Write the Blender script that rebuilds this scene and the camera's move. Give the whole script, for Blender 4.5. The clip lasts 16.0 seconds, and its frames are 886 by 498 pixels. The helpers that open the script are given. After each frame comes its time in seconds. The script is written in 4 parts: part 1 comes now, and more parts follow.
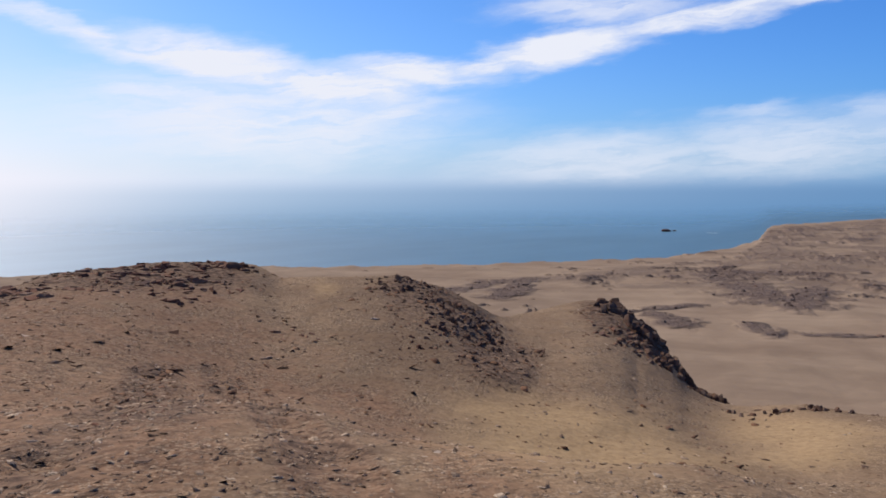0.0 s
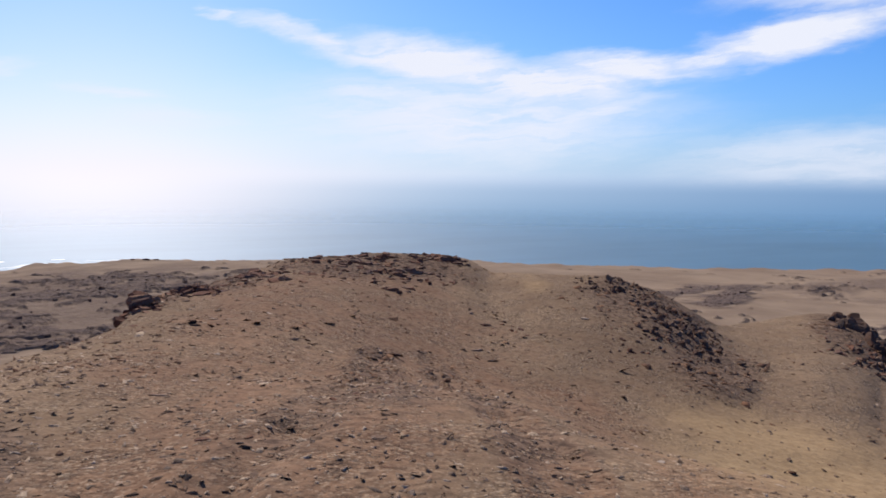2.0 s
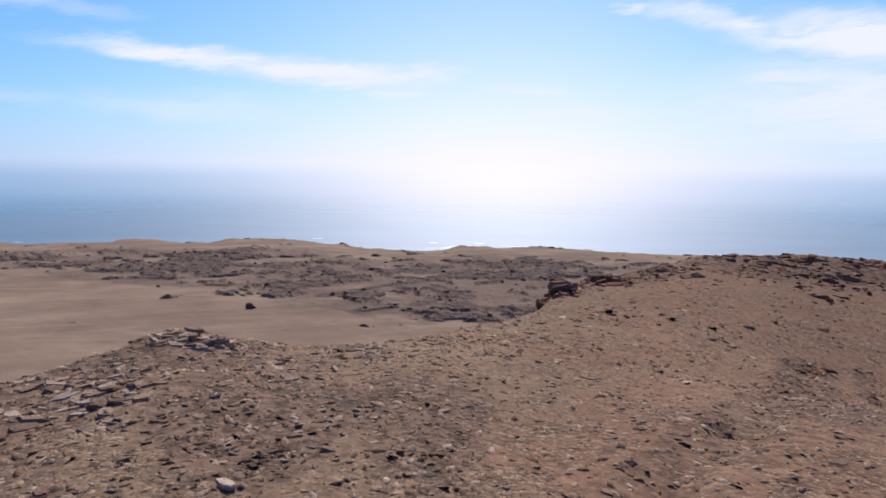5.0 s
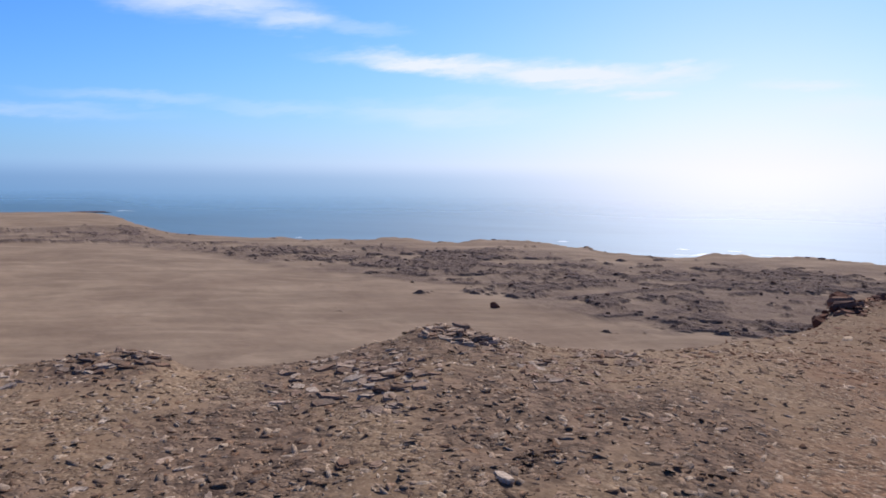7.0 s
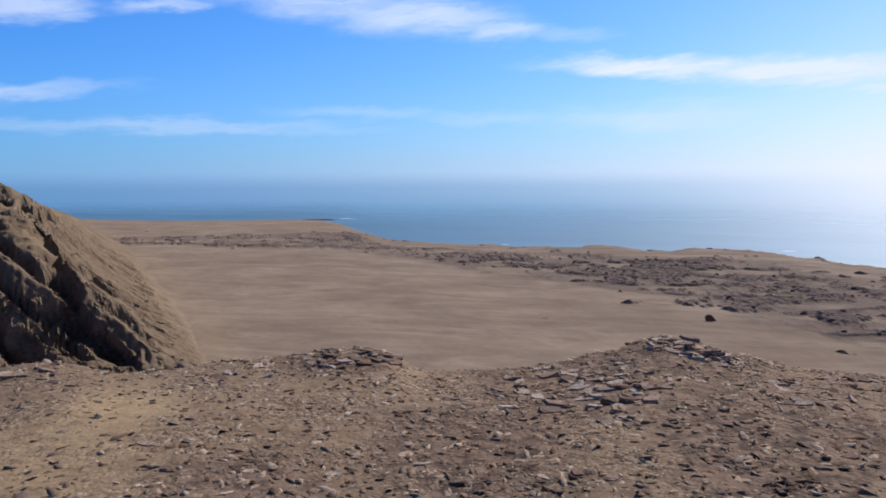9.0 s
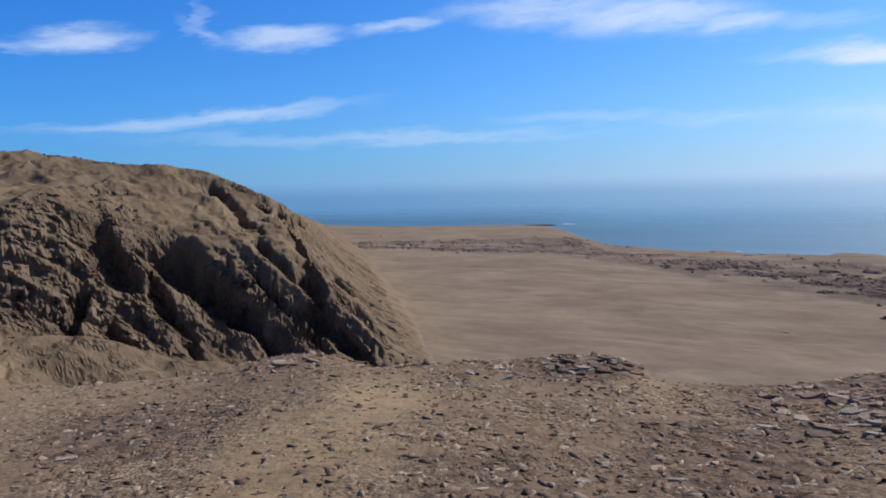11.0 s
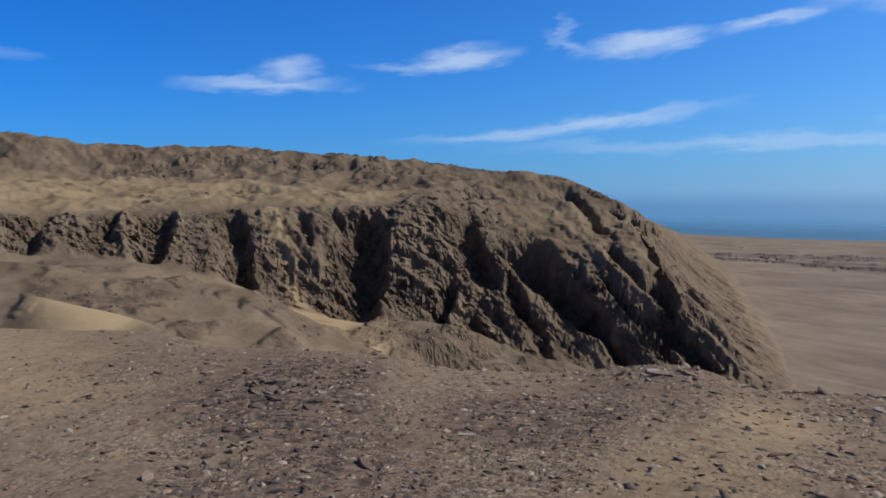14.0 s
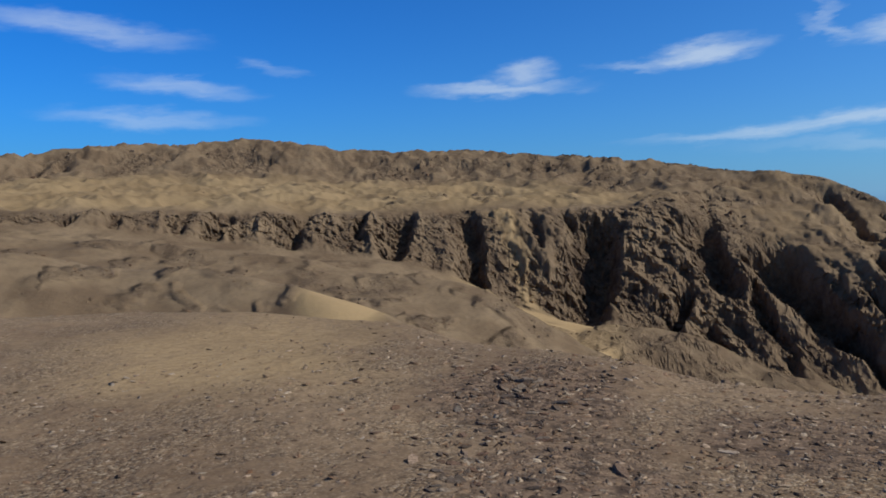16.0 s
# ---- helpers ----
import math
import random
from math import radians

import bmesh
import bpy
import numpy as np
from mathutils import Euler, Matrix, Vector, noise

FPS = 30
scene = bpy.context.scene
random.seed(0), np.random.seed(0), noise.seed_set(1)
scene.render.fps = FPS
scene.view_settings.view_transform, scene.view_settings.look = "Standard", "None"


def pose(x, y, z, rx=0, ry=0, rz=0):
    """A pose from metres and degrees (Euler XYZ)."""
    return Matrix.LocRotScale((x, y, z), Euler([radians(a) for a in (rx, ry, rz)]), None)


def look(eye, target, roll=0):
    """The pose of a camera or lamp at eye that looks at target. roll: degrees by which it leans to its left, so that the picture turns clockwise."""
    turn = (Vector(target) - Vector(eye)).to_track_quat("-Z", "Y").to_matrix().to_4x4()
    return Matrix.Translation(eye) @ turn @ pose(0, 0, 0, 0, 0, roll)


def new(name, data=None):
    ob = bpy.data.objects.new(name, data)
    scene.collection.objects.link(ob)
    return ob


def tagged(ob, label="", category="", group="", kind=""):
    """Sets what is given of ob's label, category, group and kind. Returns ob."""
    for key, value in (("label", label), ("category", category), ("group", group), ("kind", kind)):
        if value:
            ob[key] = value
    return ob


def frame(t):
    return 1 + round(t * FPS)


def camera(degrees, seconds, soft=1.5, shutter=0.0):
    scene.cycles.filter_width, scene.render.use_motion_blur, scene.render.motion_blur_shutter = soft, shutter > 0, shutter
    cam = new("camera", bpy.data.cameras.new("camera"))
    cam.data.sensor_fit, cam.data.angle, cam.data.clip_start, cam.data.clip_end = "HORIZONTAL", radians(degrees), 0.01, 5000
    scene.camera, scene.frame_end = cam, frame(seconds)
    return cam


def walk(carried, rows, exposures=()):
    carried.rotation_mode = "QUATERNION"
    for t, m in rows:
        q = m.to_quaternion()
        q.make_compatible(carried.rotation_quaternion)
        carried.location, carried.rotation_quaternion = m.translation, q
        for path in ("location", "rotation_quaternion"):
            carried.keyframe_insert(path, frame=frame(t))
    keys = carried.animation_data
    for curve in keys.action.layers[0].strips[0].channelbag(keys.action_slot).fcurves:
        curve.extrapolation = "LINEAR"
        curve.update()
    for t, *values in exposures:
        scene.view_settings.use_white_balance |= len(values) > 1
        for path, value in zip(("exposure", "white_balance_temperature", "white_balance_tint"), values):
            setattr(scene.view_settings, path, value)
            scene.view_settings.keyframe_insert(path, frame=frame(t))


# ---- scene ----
cam = camera(62.5, 16.0, soft=1.75)
EYE, ARM = 1.55, 0.6
# seconds, tilt, lean and heading of a camera held at arm's length by someone who turns on the spot
TURNS = [
    (0.0, 85.09, 0.39, 0.00),
    (0.5, 85.07, 0.43, 3.80),
    (1.0, 85.09, 0.28, 7.66),
    (1.5, 85.03, -0.30, 11.77),
    (2.0, 84.89, -0.44, 16.11),
    (2.5, 84.71, -0.78, 20.45),
    (3.0, 84.38, -0.51, 24.83),
    (3.5, 84.24, -0.35, 30.16),
    (4.0, 84.34, 0.88, 35.15),
    (4.5, 84.25, -0.47, 40.94),
    (5.0, 84.05, -0.72, 46.87),
    (7.5, 84.15, -0.90, 69.91),
    (8.0, 84.22, -1.19, 73.82),
    (8.5, 84.37, -0.73, 77.82),
    (9.0, 84.62, 0.37, 81.96),
    (11.5, 85.61, 0.79, 103.46),
    (12.0, 85.86, 0.29, 107.60),
    (12.5, 85.50, 0.86, 111.23),
    (13.0, 85.30, 0.88, 115.48),
    (13.5, 85.41, 0.42, 121.06),
    (14.0, 86.24, 0.46, 126.33),
    (14.5, 86.50, 0.48, 131.02),
    (15.0, 86.58, 0.34, 135.67),
    (15.5, 86.57, 0.41, 140.02),
    (16.0, 86.50, 0.33, 144.31),
]
walk(cam, [(t, pose(-ARM * math.sin(radians(h)), ARM * (math.cos(radians(h)) - 1), EYE, rx, ry, h)) for t, rx, ry, h in TURNS],
     [(0.0, -0.06, 6330, 15), (2.5, -0.02, 6230, 16), (5.0, 0.02, 6090, 19), (7.5, 0.0, 5880, 15), (9.0, -0.04, 5780, 12), (12.5, -0.2, 5600, 7), (14.5, -0.28, 5540, 6), (16.0, -0.27, 5980, 4)])

# ---- light ----
SUN_HEADING, SUN_HEIGHT = 42.0, 43.0
sun = new("sun", bpy.data.lights.new("sun", "SUN"))
sun.data.energy, sun.data.angle, sun.data.color = 5.0, radians(0.6), (1.0, 0.95, 0.87)
ha, hb = radians(SUN_HEADING), radians(SUN_HEIGHT)
sun.matrix_world = look((-math.sin(ha) * math.cos(hb) * 50, math.cos(ha) * math.cos(hb) * 50, math.sin(hb) * 50), (0, 0, 0))


class Nodes:
    """Short hand for building node trees."""

    def __init__(self, tree):
        self.tree = tree
        tree.nodes.clear()

    def add(self, kind, **settings):
        node = self.tree.nodes.new(kind)
        for key, value in settings.items():
            if key == "operation":
                node.operation = value
            elif key == "blend_type":
                node.blend_type = value
            elif key == "data_type":
                node.data_type = value
            elif key == "gradient_type":
                node.gradient_type = value
            elif key == "vector_type":
                node.vector_type = value
            elif key == "attribute_name":
                node.attribute_name = value
        return node

    def link(self, a, b):
        self.tree.links.new(a, b)

    def put(self, value, socket):
        if hasattr(value, "links"):
            self.link(value, socket)
        else:
            socket.default_value = value

    def math(self, operation, a, b=0.0, c=None, clamp=False):
        node = self.add("ShaderNodeMath", operation=operation)
        node.use_clamp = clamp
        self.put(a, node.inputs[0])
        self.put(b, node.inputs[1])
        if c is not None:
            self.put(c, node.inputs[2])
        return node.outputs[0]

    def mix(self, factor, a, b, blend="MIX"):
        node = self.add("ShaderNodeMix", data_type="RGBA", blend_type=blend)
        self.put(factor, node.inputs[0])
        for value, socket in ((a, node.inputs[6]), (b, node.inputs[7])):
            self.put(value if hasattr(value, "links") else (*value, 1.0), socket)
        return node.outputs[2]

    def step(self, value, low, high, to_low=0.0, to_high=1.0):
        node = self.add("ShaderNodeMapRange")
        node.interpolation_type = "SMOOTHSTEP"
        self.put(value, node.inputs[0])
        for k, number in enumerate((low, high, to_low, to_high)):
            node.inputs[1 + k].default_value = number
        return node.outputs[0]

    def noise(self, vector, scale, detail=4.0, rough=0.55, warp=0.0):
        node = self.add("ShaderNodeTexNoise")
        if vector is not None:
            self.link(vector, node.inputs["Vector"])
        node.inputs["Scale"].default_value = scale
        node.inputs["Detail"].default_value = detail
        node.inputs["Roughness"].default_value = rough
        node.inputs["Distortion"].default_value = warp
        return node.outputs["Fac"]

    def stretch(self, vector, scale, turn=0.0):
        if turn:
            node = self.add("ShaderNodeMapping")
            self.link(vector, node.inputs["Vector"])
            node.inputs["Rotation"].default_value = (0, 0, radians(turn))
            vector = node.outputs[0]
        node = self.add("ShaderNodeMapping")
        self.link(vector, node.inputs["Vector"])
        node.inputs["Scale"].default_value = scale
        return node.outputs[0]


# heading, height above the horizon, half length, half width, slope, density: wisps of cirrus
CLOUDS_SUNWARD = [
    (26.5, 10.9, 6.5, 0.9, 14, 1.0), (17, 9.2, 10, 1.9, 7, 1.25), (8, 7.6, 9, 1.8, 2, 1.2), (2.5, 8.6, 7.5, 1.3, 3, 1.1), (14, 5.0, 18, 4.2, 0, 0.95), (5, 5.4, 7, 1.3, -10, 0.9), (20, 6.6, 8, 0.9, 3, 0.8),
]
CLOUDS_SEAWARD = [
    (-9, 10.2, 8, 1.5, -9, 1.25), (-4, 9.2, 6, 0.9, -10, 1.0), (-19, 12.0, 10, 1.1, -7, 1.15), (-28, 12.8, 8, 0.8, -3, 0.9), (-12, 13.0, 9, 1.2, 0, 0.8),
    (-12, 2.0, 14, 2.6, -2, 0.7), (-25, 2.8, 12, 2.8, -3, 0.7), (-23, 5.2, 4.5, 0.8, -5, 0.5), (-31, 5.0, 5, 1.0, 0, 0.5), (32.6, 12.3, 1.3, 0.45, 0, 0.7),
]
CLOUDS_BANDS = [
    (66, 8.3, 9.5, 0.9, 3, 1.15), (56, 7.5, 8.5, 1.05, 3, 1.2), (49.5, 7.4, 4.5, 0.7, -8, 0.9), (51, 5.9, 2.4, 0.45, 3, 0.7), (40, 6.3, 3.5, 0.5, 3, 0.6), (36, 4.6, 6, 0.8, 0, 0.5), (66, 4.6, 9, 1.2, 0, 0.4),
]
CLOUDS_INLAND = [
    (83.5, 12.2, 8.0, 1.5, 2, 1.2), (90, 13.0, 9, 1.3, 2, 1.0), (77.5, 11.3, 4.0, 1.0, 4, 1.0), (73, 10.6, 5, 0.5, 0, 0.4), (110, 6.3, 6, 0.35, -3, 0.4), (111, 11.4, 5.0, 0.85, -4, 1.0),
]
CLOUDS_OVER_HILL = [
    (116.5, 11.6, 2.6, 0.5, 24, 0.5), (117.5, 12.6, 1.5, 0.5, -50, 0.4), (102, 12.4, 4.5, 0.6, -8, 0.85), (125, 10.8, 4.6, 0.8, -6, 0.95), (129, 10.2, 4, 0.4, 0, 0.5), (138.2, 9.9, 2.8, 0.9, -4, 0.8),
    (140, 8.8, 6.5, 0.6, -1, 0.8), (137, 8.9, 4, 0.4, -5, 0.5), (116, 5.6, 12, 0.65, -6, 0.8), (121, 4.9, 9, 0.5, -3, 0.55), (104, 4.0, 18, 0.6, 0, 0.5), (170, 12.2, 8, 1.0, 4, 0.6),
    (164, 8.6, 5.5, 0.8, 3, 0.55), (166, 6.2, 7, 0.8, 0, 0.5), (157, 10.2, 2.5, 0.45, 8, 0.35), (88, 5.2, 8, 0.5, 0, 0.35), (78, 4.8, 7, 0.6, 0, 0.35),
]
world = bpy.data.worlds.new("sky")
scene.world = world
world.use_nodes = True
w = Nodes(world.node_tree)
sky = w.add("ShaderNodeTexSky")
sky.sky_type, sky.sun_disc = "NISHITA", False
sky.sun_elevation, sky.sun_rotation = hb, -ha
sky.altitude, sky.air_density, sky.dust_density, sky.ozone_density = 80, 1.0, 0.6, 3.0
way = w.add("ShaderNodeTexCoord").outputs["Generated"]
split = w.add("ShaderNodeSeparateXYZ")
w.link(way, split.inputs[0])
heading = w.math("MULTIPLY", w.math("ARCTAN2", w.math("MULTIPLY", split.outputs[0], -1.0), split.outputs[1]), 180 / math.pi)
height = w.math("MULTIPLY", w.math("ARCSINE", split.outputs[2]), 180 / math.pi)
flat = w.add("ShaderNodeCombineXYZ")
w.link(heading, flat.inputs[0])
w.link(height, flat.inputs[1])
warp = w.add("ShaderNodeTexNoise")
w.link(w.stretch(flat.outputs[0], (0.12, 0.45, 1), 5), warp.inputs["Vector"])
warp.inputs["Scale"].default_value, warp.inputs["Detail"].default_value, warp.inputs["Roughness"].default_value = 1.6, 6, 0.6
shift = w.add("ShaderNodeVectorMath", operation="SUBTRACT")
w.link(warp.outputs["Color"], shift.inputs[0])
shift.inputs[1].default_value = (0.5, 0.5, 0.5)
spread = w.add("ShaderNodeVectorMath", operation="MULTIPLY_ADD")
w.link(shift.outputs[0], spread.inputs[0])
spread.inputs[1].default_value = (6.0, 2.4, 0)
w.link(flat.outputs[0], spread.inputs[2])
veil = None
for a, b, length, width, slope, dense in CLOUDS_SUNWARD + CLOUDS_SEAWARD + CLOUDS_BANDS + [(*c[:5], c[5] * 0.62) for c in CLOUDS_INLAND + CLOUDS_OVER_HILL]:
    place = w.add("ShaderNodeMapping", vector_type="TEXTURE")
    w.link(spread.outputs[0], place.inputs["Vector"])
    place.inputs["Location"].default_value = (a, b, 0)
    place.inputs["Rotation"].default_value = (0, 0, radians(slope))
    place.inputs["Scale"].default_value = (length * 1.25, width * 1.35, 1)
    blob = w.add("ShaderNodeTexGradient", gradient_type="SPHERICAL")
    w.link(place.outputs[0], blob.inputs[0])
    soft = w.math("MULTIPLY", w.step(blob.outputs["Fac"], 0.0, 0.9), dense)
    veil = soft if veil is None else w.math("MAXIMUM", veil, soft)
streaks = w.noise(w.stretch(spread.outputs[0], (0.10, 0.9, 1), 3), 1.3, 6, 0.6)
cloud = w.math("MULTIPLY", veil, w.step(streaks, 0.25, 0.6, 0.5, 1.0), clamp=True)
# haze over the sea, brightest under the sun
def lobe(width):
    off = w.math("DIVIDE", w.math("SUBTRACT", heading, SUN_HEADING), width)
    return w.math("POWER", 2.718, w.math("MULTIPLY", w.math("MULTIPLY", off, off), -1.0))


toward, core = lobe(50.0), lobe(17.0)
up = w.math("MAXIMUM", height, 0.0)
low = w.math("POWER", 2.718, w.math("DIVIDE", up, -4.0))
mid = w.math("POWER", 2.718, w.math("DIVIDE", up, -8.0))
haze = w.math("ADD", w.math("MULTIPLY", low, 0.72), w.math("MULTIPLY", w.math("MULTIPLY", mid, toward), 0.45), clamp=True)
sunside = w.math("MULTIPLY_ADD", w.math("COSINE", w.math("MULTIPLY", w.math("SUBTRACT", heading, SUN_HEADING), math.pi / 180)), 0.5, 0.5)
tint = w.mix(1.0, sky.outputs[0], w.mix(sunside, (0.009, 0.064, 0.155), (0.048, 0.088, 0.132)), "MULTIPLY")
overhead = w.add("ShaderNodeVectorMath", operation="SCALE")
w.link(tint, overhead.inputs[0])
w.link(w.step(height, 14, 60, 1.0, 0.45), overhead.inputs["Scale"])
zenith = w.mix(w.step(height, 16, 45, 0.0, 0.65), overhead.outputs[0], (0.105, 0.125, 0.155))
air = w.mix(haze, zenith, w.mix(toward, (0.2, 0.42, 0.72), (0.78, 0.87, 0.95)))
air = w.mix(w.math("MULTIPLY", w.math("MULTIPLY", core, mid), 0.95), air, (1.02, 0.98, 1.0))
air = w.mix(cloud, air, (0.86, 0.9, 0.95))
# the sea's far distance, drowned in haze and sun glare painted into the backdrop
sea_haze = w.mix(core, w.mix(toward, (0.1, 0.265, 0.49), (0.28, 0.44, 0.59)), (0.9, 0.92, 0.97))
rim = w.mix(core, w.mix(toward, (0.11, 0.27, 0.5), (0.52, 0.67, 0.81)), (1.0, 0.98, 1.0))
distance = w.mix(w.step(height, -3.4, -0.2), sea_haze, rim)
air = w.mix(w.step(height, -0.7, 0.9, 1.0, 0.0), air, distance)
back = w.add("ShaderNodeBackground")
w.link(air, back.inputs[0])
back.inputs[1].default_value = 1.0
w.link(back.outputs[0], w.add("ShaderNodeOutputWorld").inputs[0])


# ---- materials ----
def material(name, roughness=0.9, specular=0.2):
    made = bpy.data.materials.new(name)
    made.use_nodes = True
    n = Nodes(made.node_tree)
    shader = n.add("ShaderNodeBsdfPrincipled")
    shader.inputs["Roughness"].default_value = roughness
    shader.inputs["Specular IOR Level"].default_value = specular
    n.link(shader.outputs[0], n.add("ShaderNodeOutputMaterial").inputs[0])
    return made, n, shader


def bump(n, shader, height, distance, strength=1.0, under=None):
    node = n.add("ShaderNodeBump")
    n.put(height, node.inputs["Height"])
    node.inputs["Distance"].default_value = distance
    node.inputs["Strength"].default_value = strength
    if under is not None:
        n.link(under, node.inputs["Normal"])
    n.link(node.outputs[0], shader.inputs["Normal"])
    return node.outputs[0]


def ground_material():
    made, n, shader = material("desert_ground", 1.0, 0.04)
    place = n.add("ShaderNodeNewGeometry").outputs["Position"]

    def mask(name):
        return n.add("ShaderNodeAttribute", attribute_name=name).outputs["Fac"]

    def pebbles(scale):
        node = n.add("ShaderNodeTexVoronoi")
        n.link(n.stretch(place, (1, 1, 0.6)), node.inputs["Vector"])
        node.inputs["Scale"].default_value = scale
        tone = n.add("ShaderNodeSeparateColor")
        n.link(node.outputs["Color"], tone.inputs[0])
        return node.outputs["Distance"], tone.outputs[0]

    coarse = n.noise(place, 0.35, 6, 0.6)
    fine = n.noise(place, 7.0, 7, 0.7)
    grit = n.noise(place, 30.0, 4, 0.65)
    far = n.noise(place, 0.02, 8, 0.6, 0.4)
    small_edge, small_tone = pebbles(42.0)
    large_edge, large_tone = pebbles(15.0)
    soil = n.mix(n.step(coarse, 0.3, 0.7), (0.19, 0.123, 0.076), (0.275, 0.184, 0.112))
    soil = n.mix(n.math("MULTIPLY", mask("red"), 0.6), soil, n.mix(n.step(fine, 0.3, 0.7), (0.15, 0.076, 0.048), (0.265, 0.147, 0.087)))
    soil = n.mix(n.step(fine, 0.34, 0.56), n.mix(0.45, soil, (0.08, 0.05, 0.033)), soil)
    stony = n.math("MULTIPLY", n.step(n.noise(place, 1.4, 5, 0.65), 0.35, 0.62), n.math("SUBTRACT", 1.0, n.math("MULTIPLY", mask("bare"), 0.75)))
    soil = n.mix(n.math("MULTIPLY", stony, n.step(small_tone, 0.55, 0.75, 0.0, 0.55)), soil, (0.065, 0.043, 0.031))
    soil = n.mix(n.math("MULTIPLY", stony, n.step(small_tone, 0.28, 0.12, 0.0, 0.5)), soil, (0.429, 0.325, 0.221))
    soil = n.mix(n.math("MULTIPLY", stony, n.step(large_tone, 0.7, 0.85, 0.0, 0.5)), soil, n.mix(large_edge, (0.208, 0.143, 0.098), (0.065, 0.046, 0.034)))
    soil = n.mix(n.step(grit, 0.58, 0.7), soil, n.mix(0.4, soil, (0.442, 0.338, 0.234)))
    soil = n.mix(n.math("MULTIPLY", mask("bare"), 0.85), soil, n.mix(n.step(fine, 0.3, 0.7), (0.285, 0.187, 0.1), (0.38, 0.26, 0.14)))
    soil = n.mix(n.math("MULTIPLY", mask("rubble"), 0.8), soil, n.mix(n.step(fine, 0.38, 0.6), (0.058, 0.039, 0.031), (0.195, 0.127, 0.086)))
    plain = n.mix(n.step(far, 0.3, 0.7), (0.222, 0.155, 0.107), (0.298, 0.216, 0.148))
    side = n.add("ShaderNodeSeparateXYZ")
    n.link(place, side.inputs[0])
    streak = n.add("ShaderNodeMix")
    n.link(n.step(side.outputs[0], -260.0, 40.0), streak.inputs[0])
    n.link(n.noise(n.stretch(place, (0.011, 0.04, 0.02), -68), 1.0, 8, 0.66, 1.6), streak.inputs[2])
    n.link(n.noise(n.stretch(place, (0.006, 0.05, 0.02), 14), 1.0, 7, 0.68), streak.inputs[3])
    plain = n.mix(n.step(streak.outputs[0], 0.36, 0.66), plain, n.mix(n.step(side.outputs[0], -260.0, 40.0, 0.36, 0.2), plain, (0.10, 0.068, 0.048)))
    colour = n.mix(mask("plain"), soil, plain)
    slope = n.mix(n.step(n.noise(place, 0.05, 9, 0.66), 0.34, 0.66), (0.14, 0.092, 0.056), (0.235, 0.162, 0.098))
    slope = n.mix(n.step(n.noise(place, 0.6, 6, 0.7), 0.44, 0.66), slope, n.mix(0.4, slope, (0.115, 0.08, 0.055)))
    colour = n.mix(mask("hill"), colour, slope)
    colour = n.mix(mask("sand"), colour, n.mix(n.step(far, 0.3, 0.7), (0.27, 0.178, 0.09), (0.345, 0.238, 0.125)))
    colour = n.mix(n.step(mask("sand"), 0.75, 1.0), colour, n.mix(n.step(fine, 0.3, 0.7), (0.33, 0.22, 0.112), (0.4, 0.272, 0.145)))
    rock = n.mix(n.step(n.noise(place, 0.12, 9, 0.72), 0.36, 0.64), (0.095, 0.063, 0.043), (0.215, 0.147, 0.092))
    # dark specks painted in as shaded crevices
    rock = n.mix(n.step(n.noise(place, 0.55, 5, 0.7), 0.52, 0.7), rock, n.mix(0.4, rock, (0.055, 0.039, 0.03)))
    rock = n.mix(mask("plain"), rock, n.mix(n.step(n.noise(place, 0.3, 6, 0.7), 0.35, 0.65), (0.085, 0.06, 0.053), (0.15, 0.108, 0.09)))
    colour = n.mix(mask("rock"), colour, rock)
    n.link(colour, shader.inputs["Base Color"])
    crag = n.add("ShaderNodeBump")
    cell = n.add("ShaderNodeTexVoronoi")
    n.link(n.stretch(place, (1, 1, 0.7)), cell.inputs["Vector"])
    cell.inputs["Scale"].default_value, cell.inputs["Detail"].default_value = 0.16, 3.0
    craggy = n.math("ADD", n.noise(place, 0.11, 10, 0.74), n.math("MULTIPLY", cell.outputs["Distance"], 0.55))
    n.put(n.math("MULTIPLY", craggy, mask("rock")), crag.inputs["Height"])
    crag.inputs["Distance"].default_value, crag.inputs["Strength"].default_value = 3.0, 0.9
    first = bump(n, shader, n.noise(place, 0.4, 6, 0.6), 0.4, 0.5, crag.outputs[0])
    second = bump(n, shader, n.math("MULTIPLY", n.math("SUBTRACT", 0.6, large_edge), stony), 0.03, 0.6, first)
    third = bump(n, shader, n.math("MULTIPLY", n.math("SUBTRACT", 0.6, small_edge), stony), 0.014, 0.7, second)
    bump(n, shader, n.noise(place, 9.0, 5, 0.6), 0.02, 0.45, third)
    return made


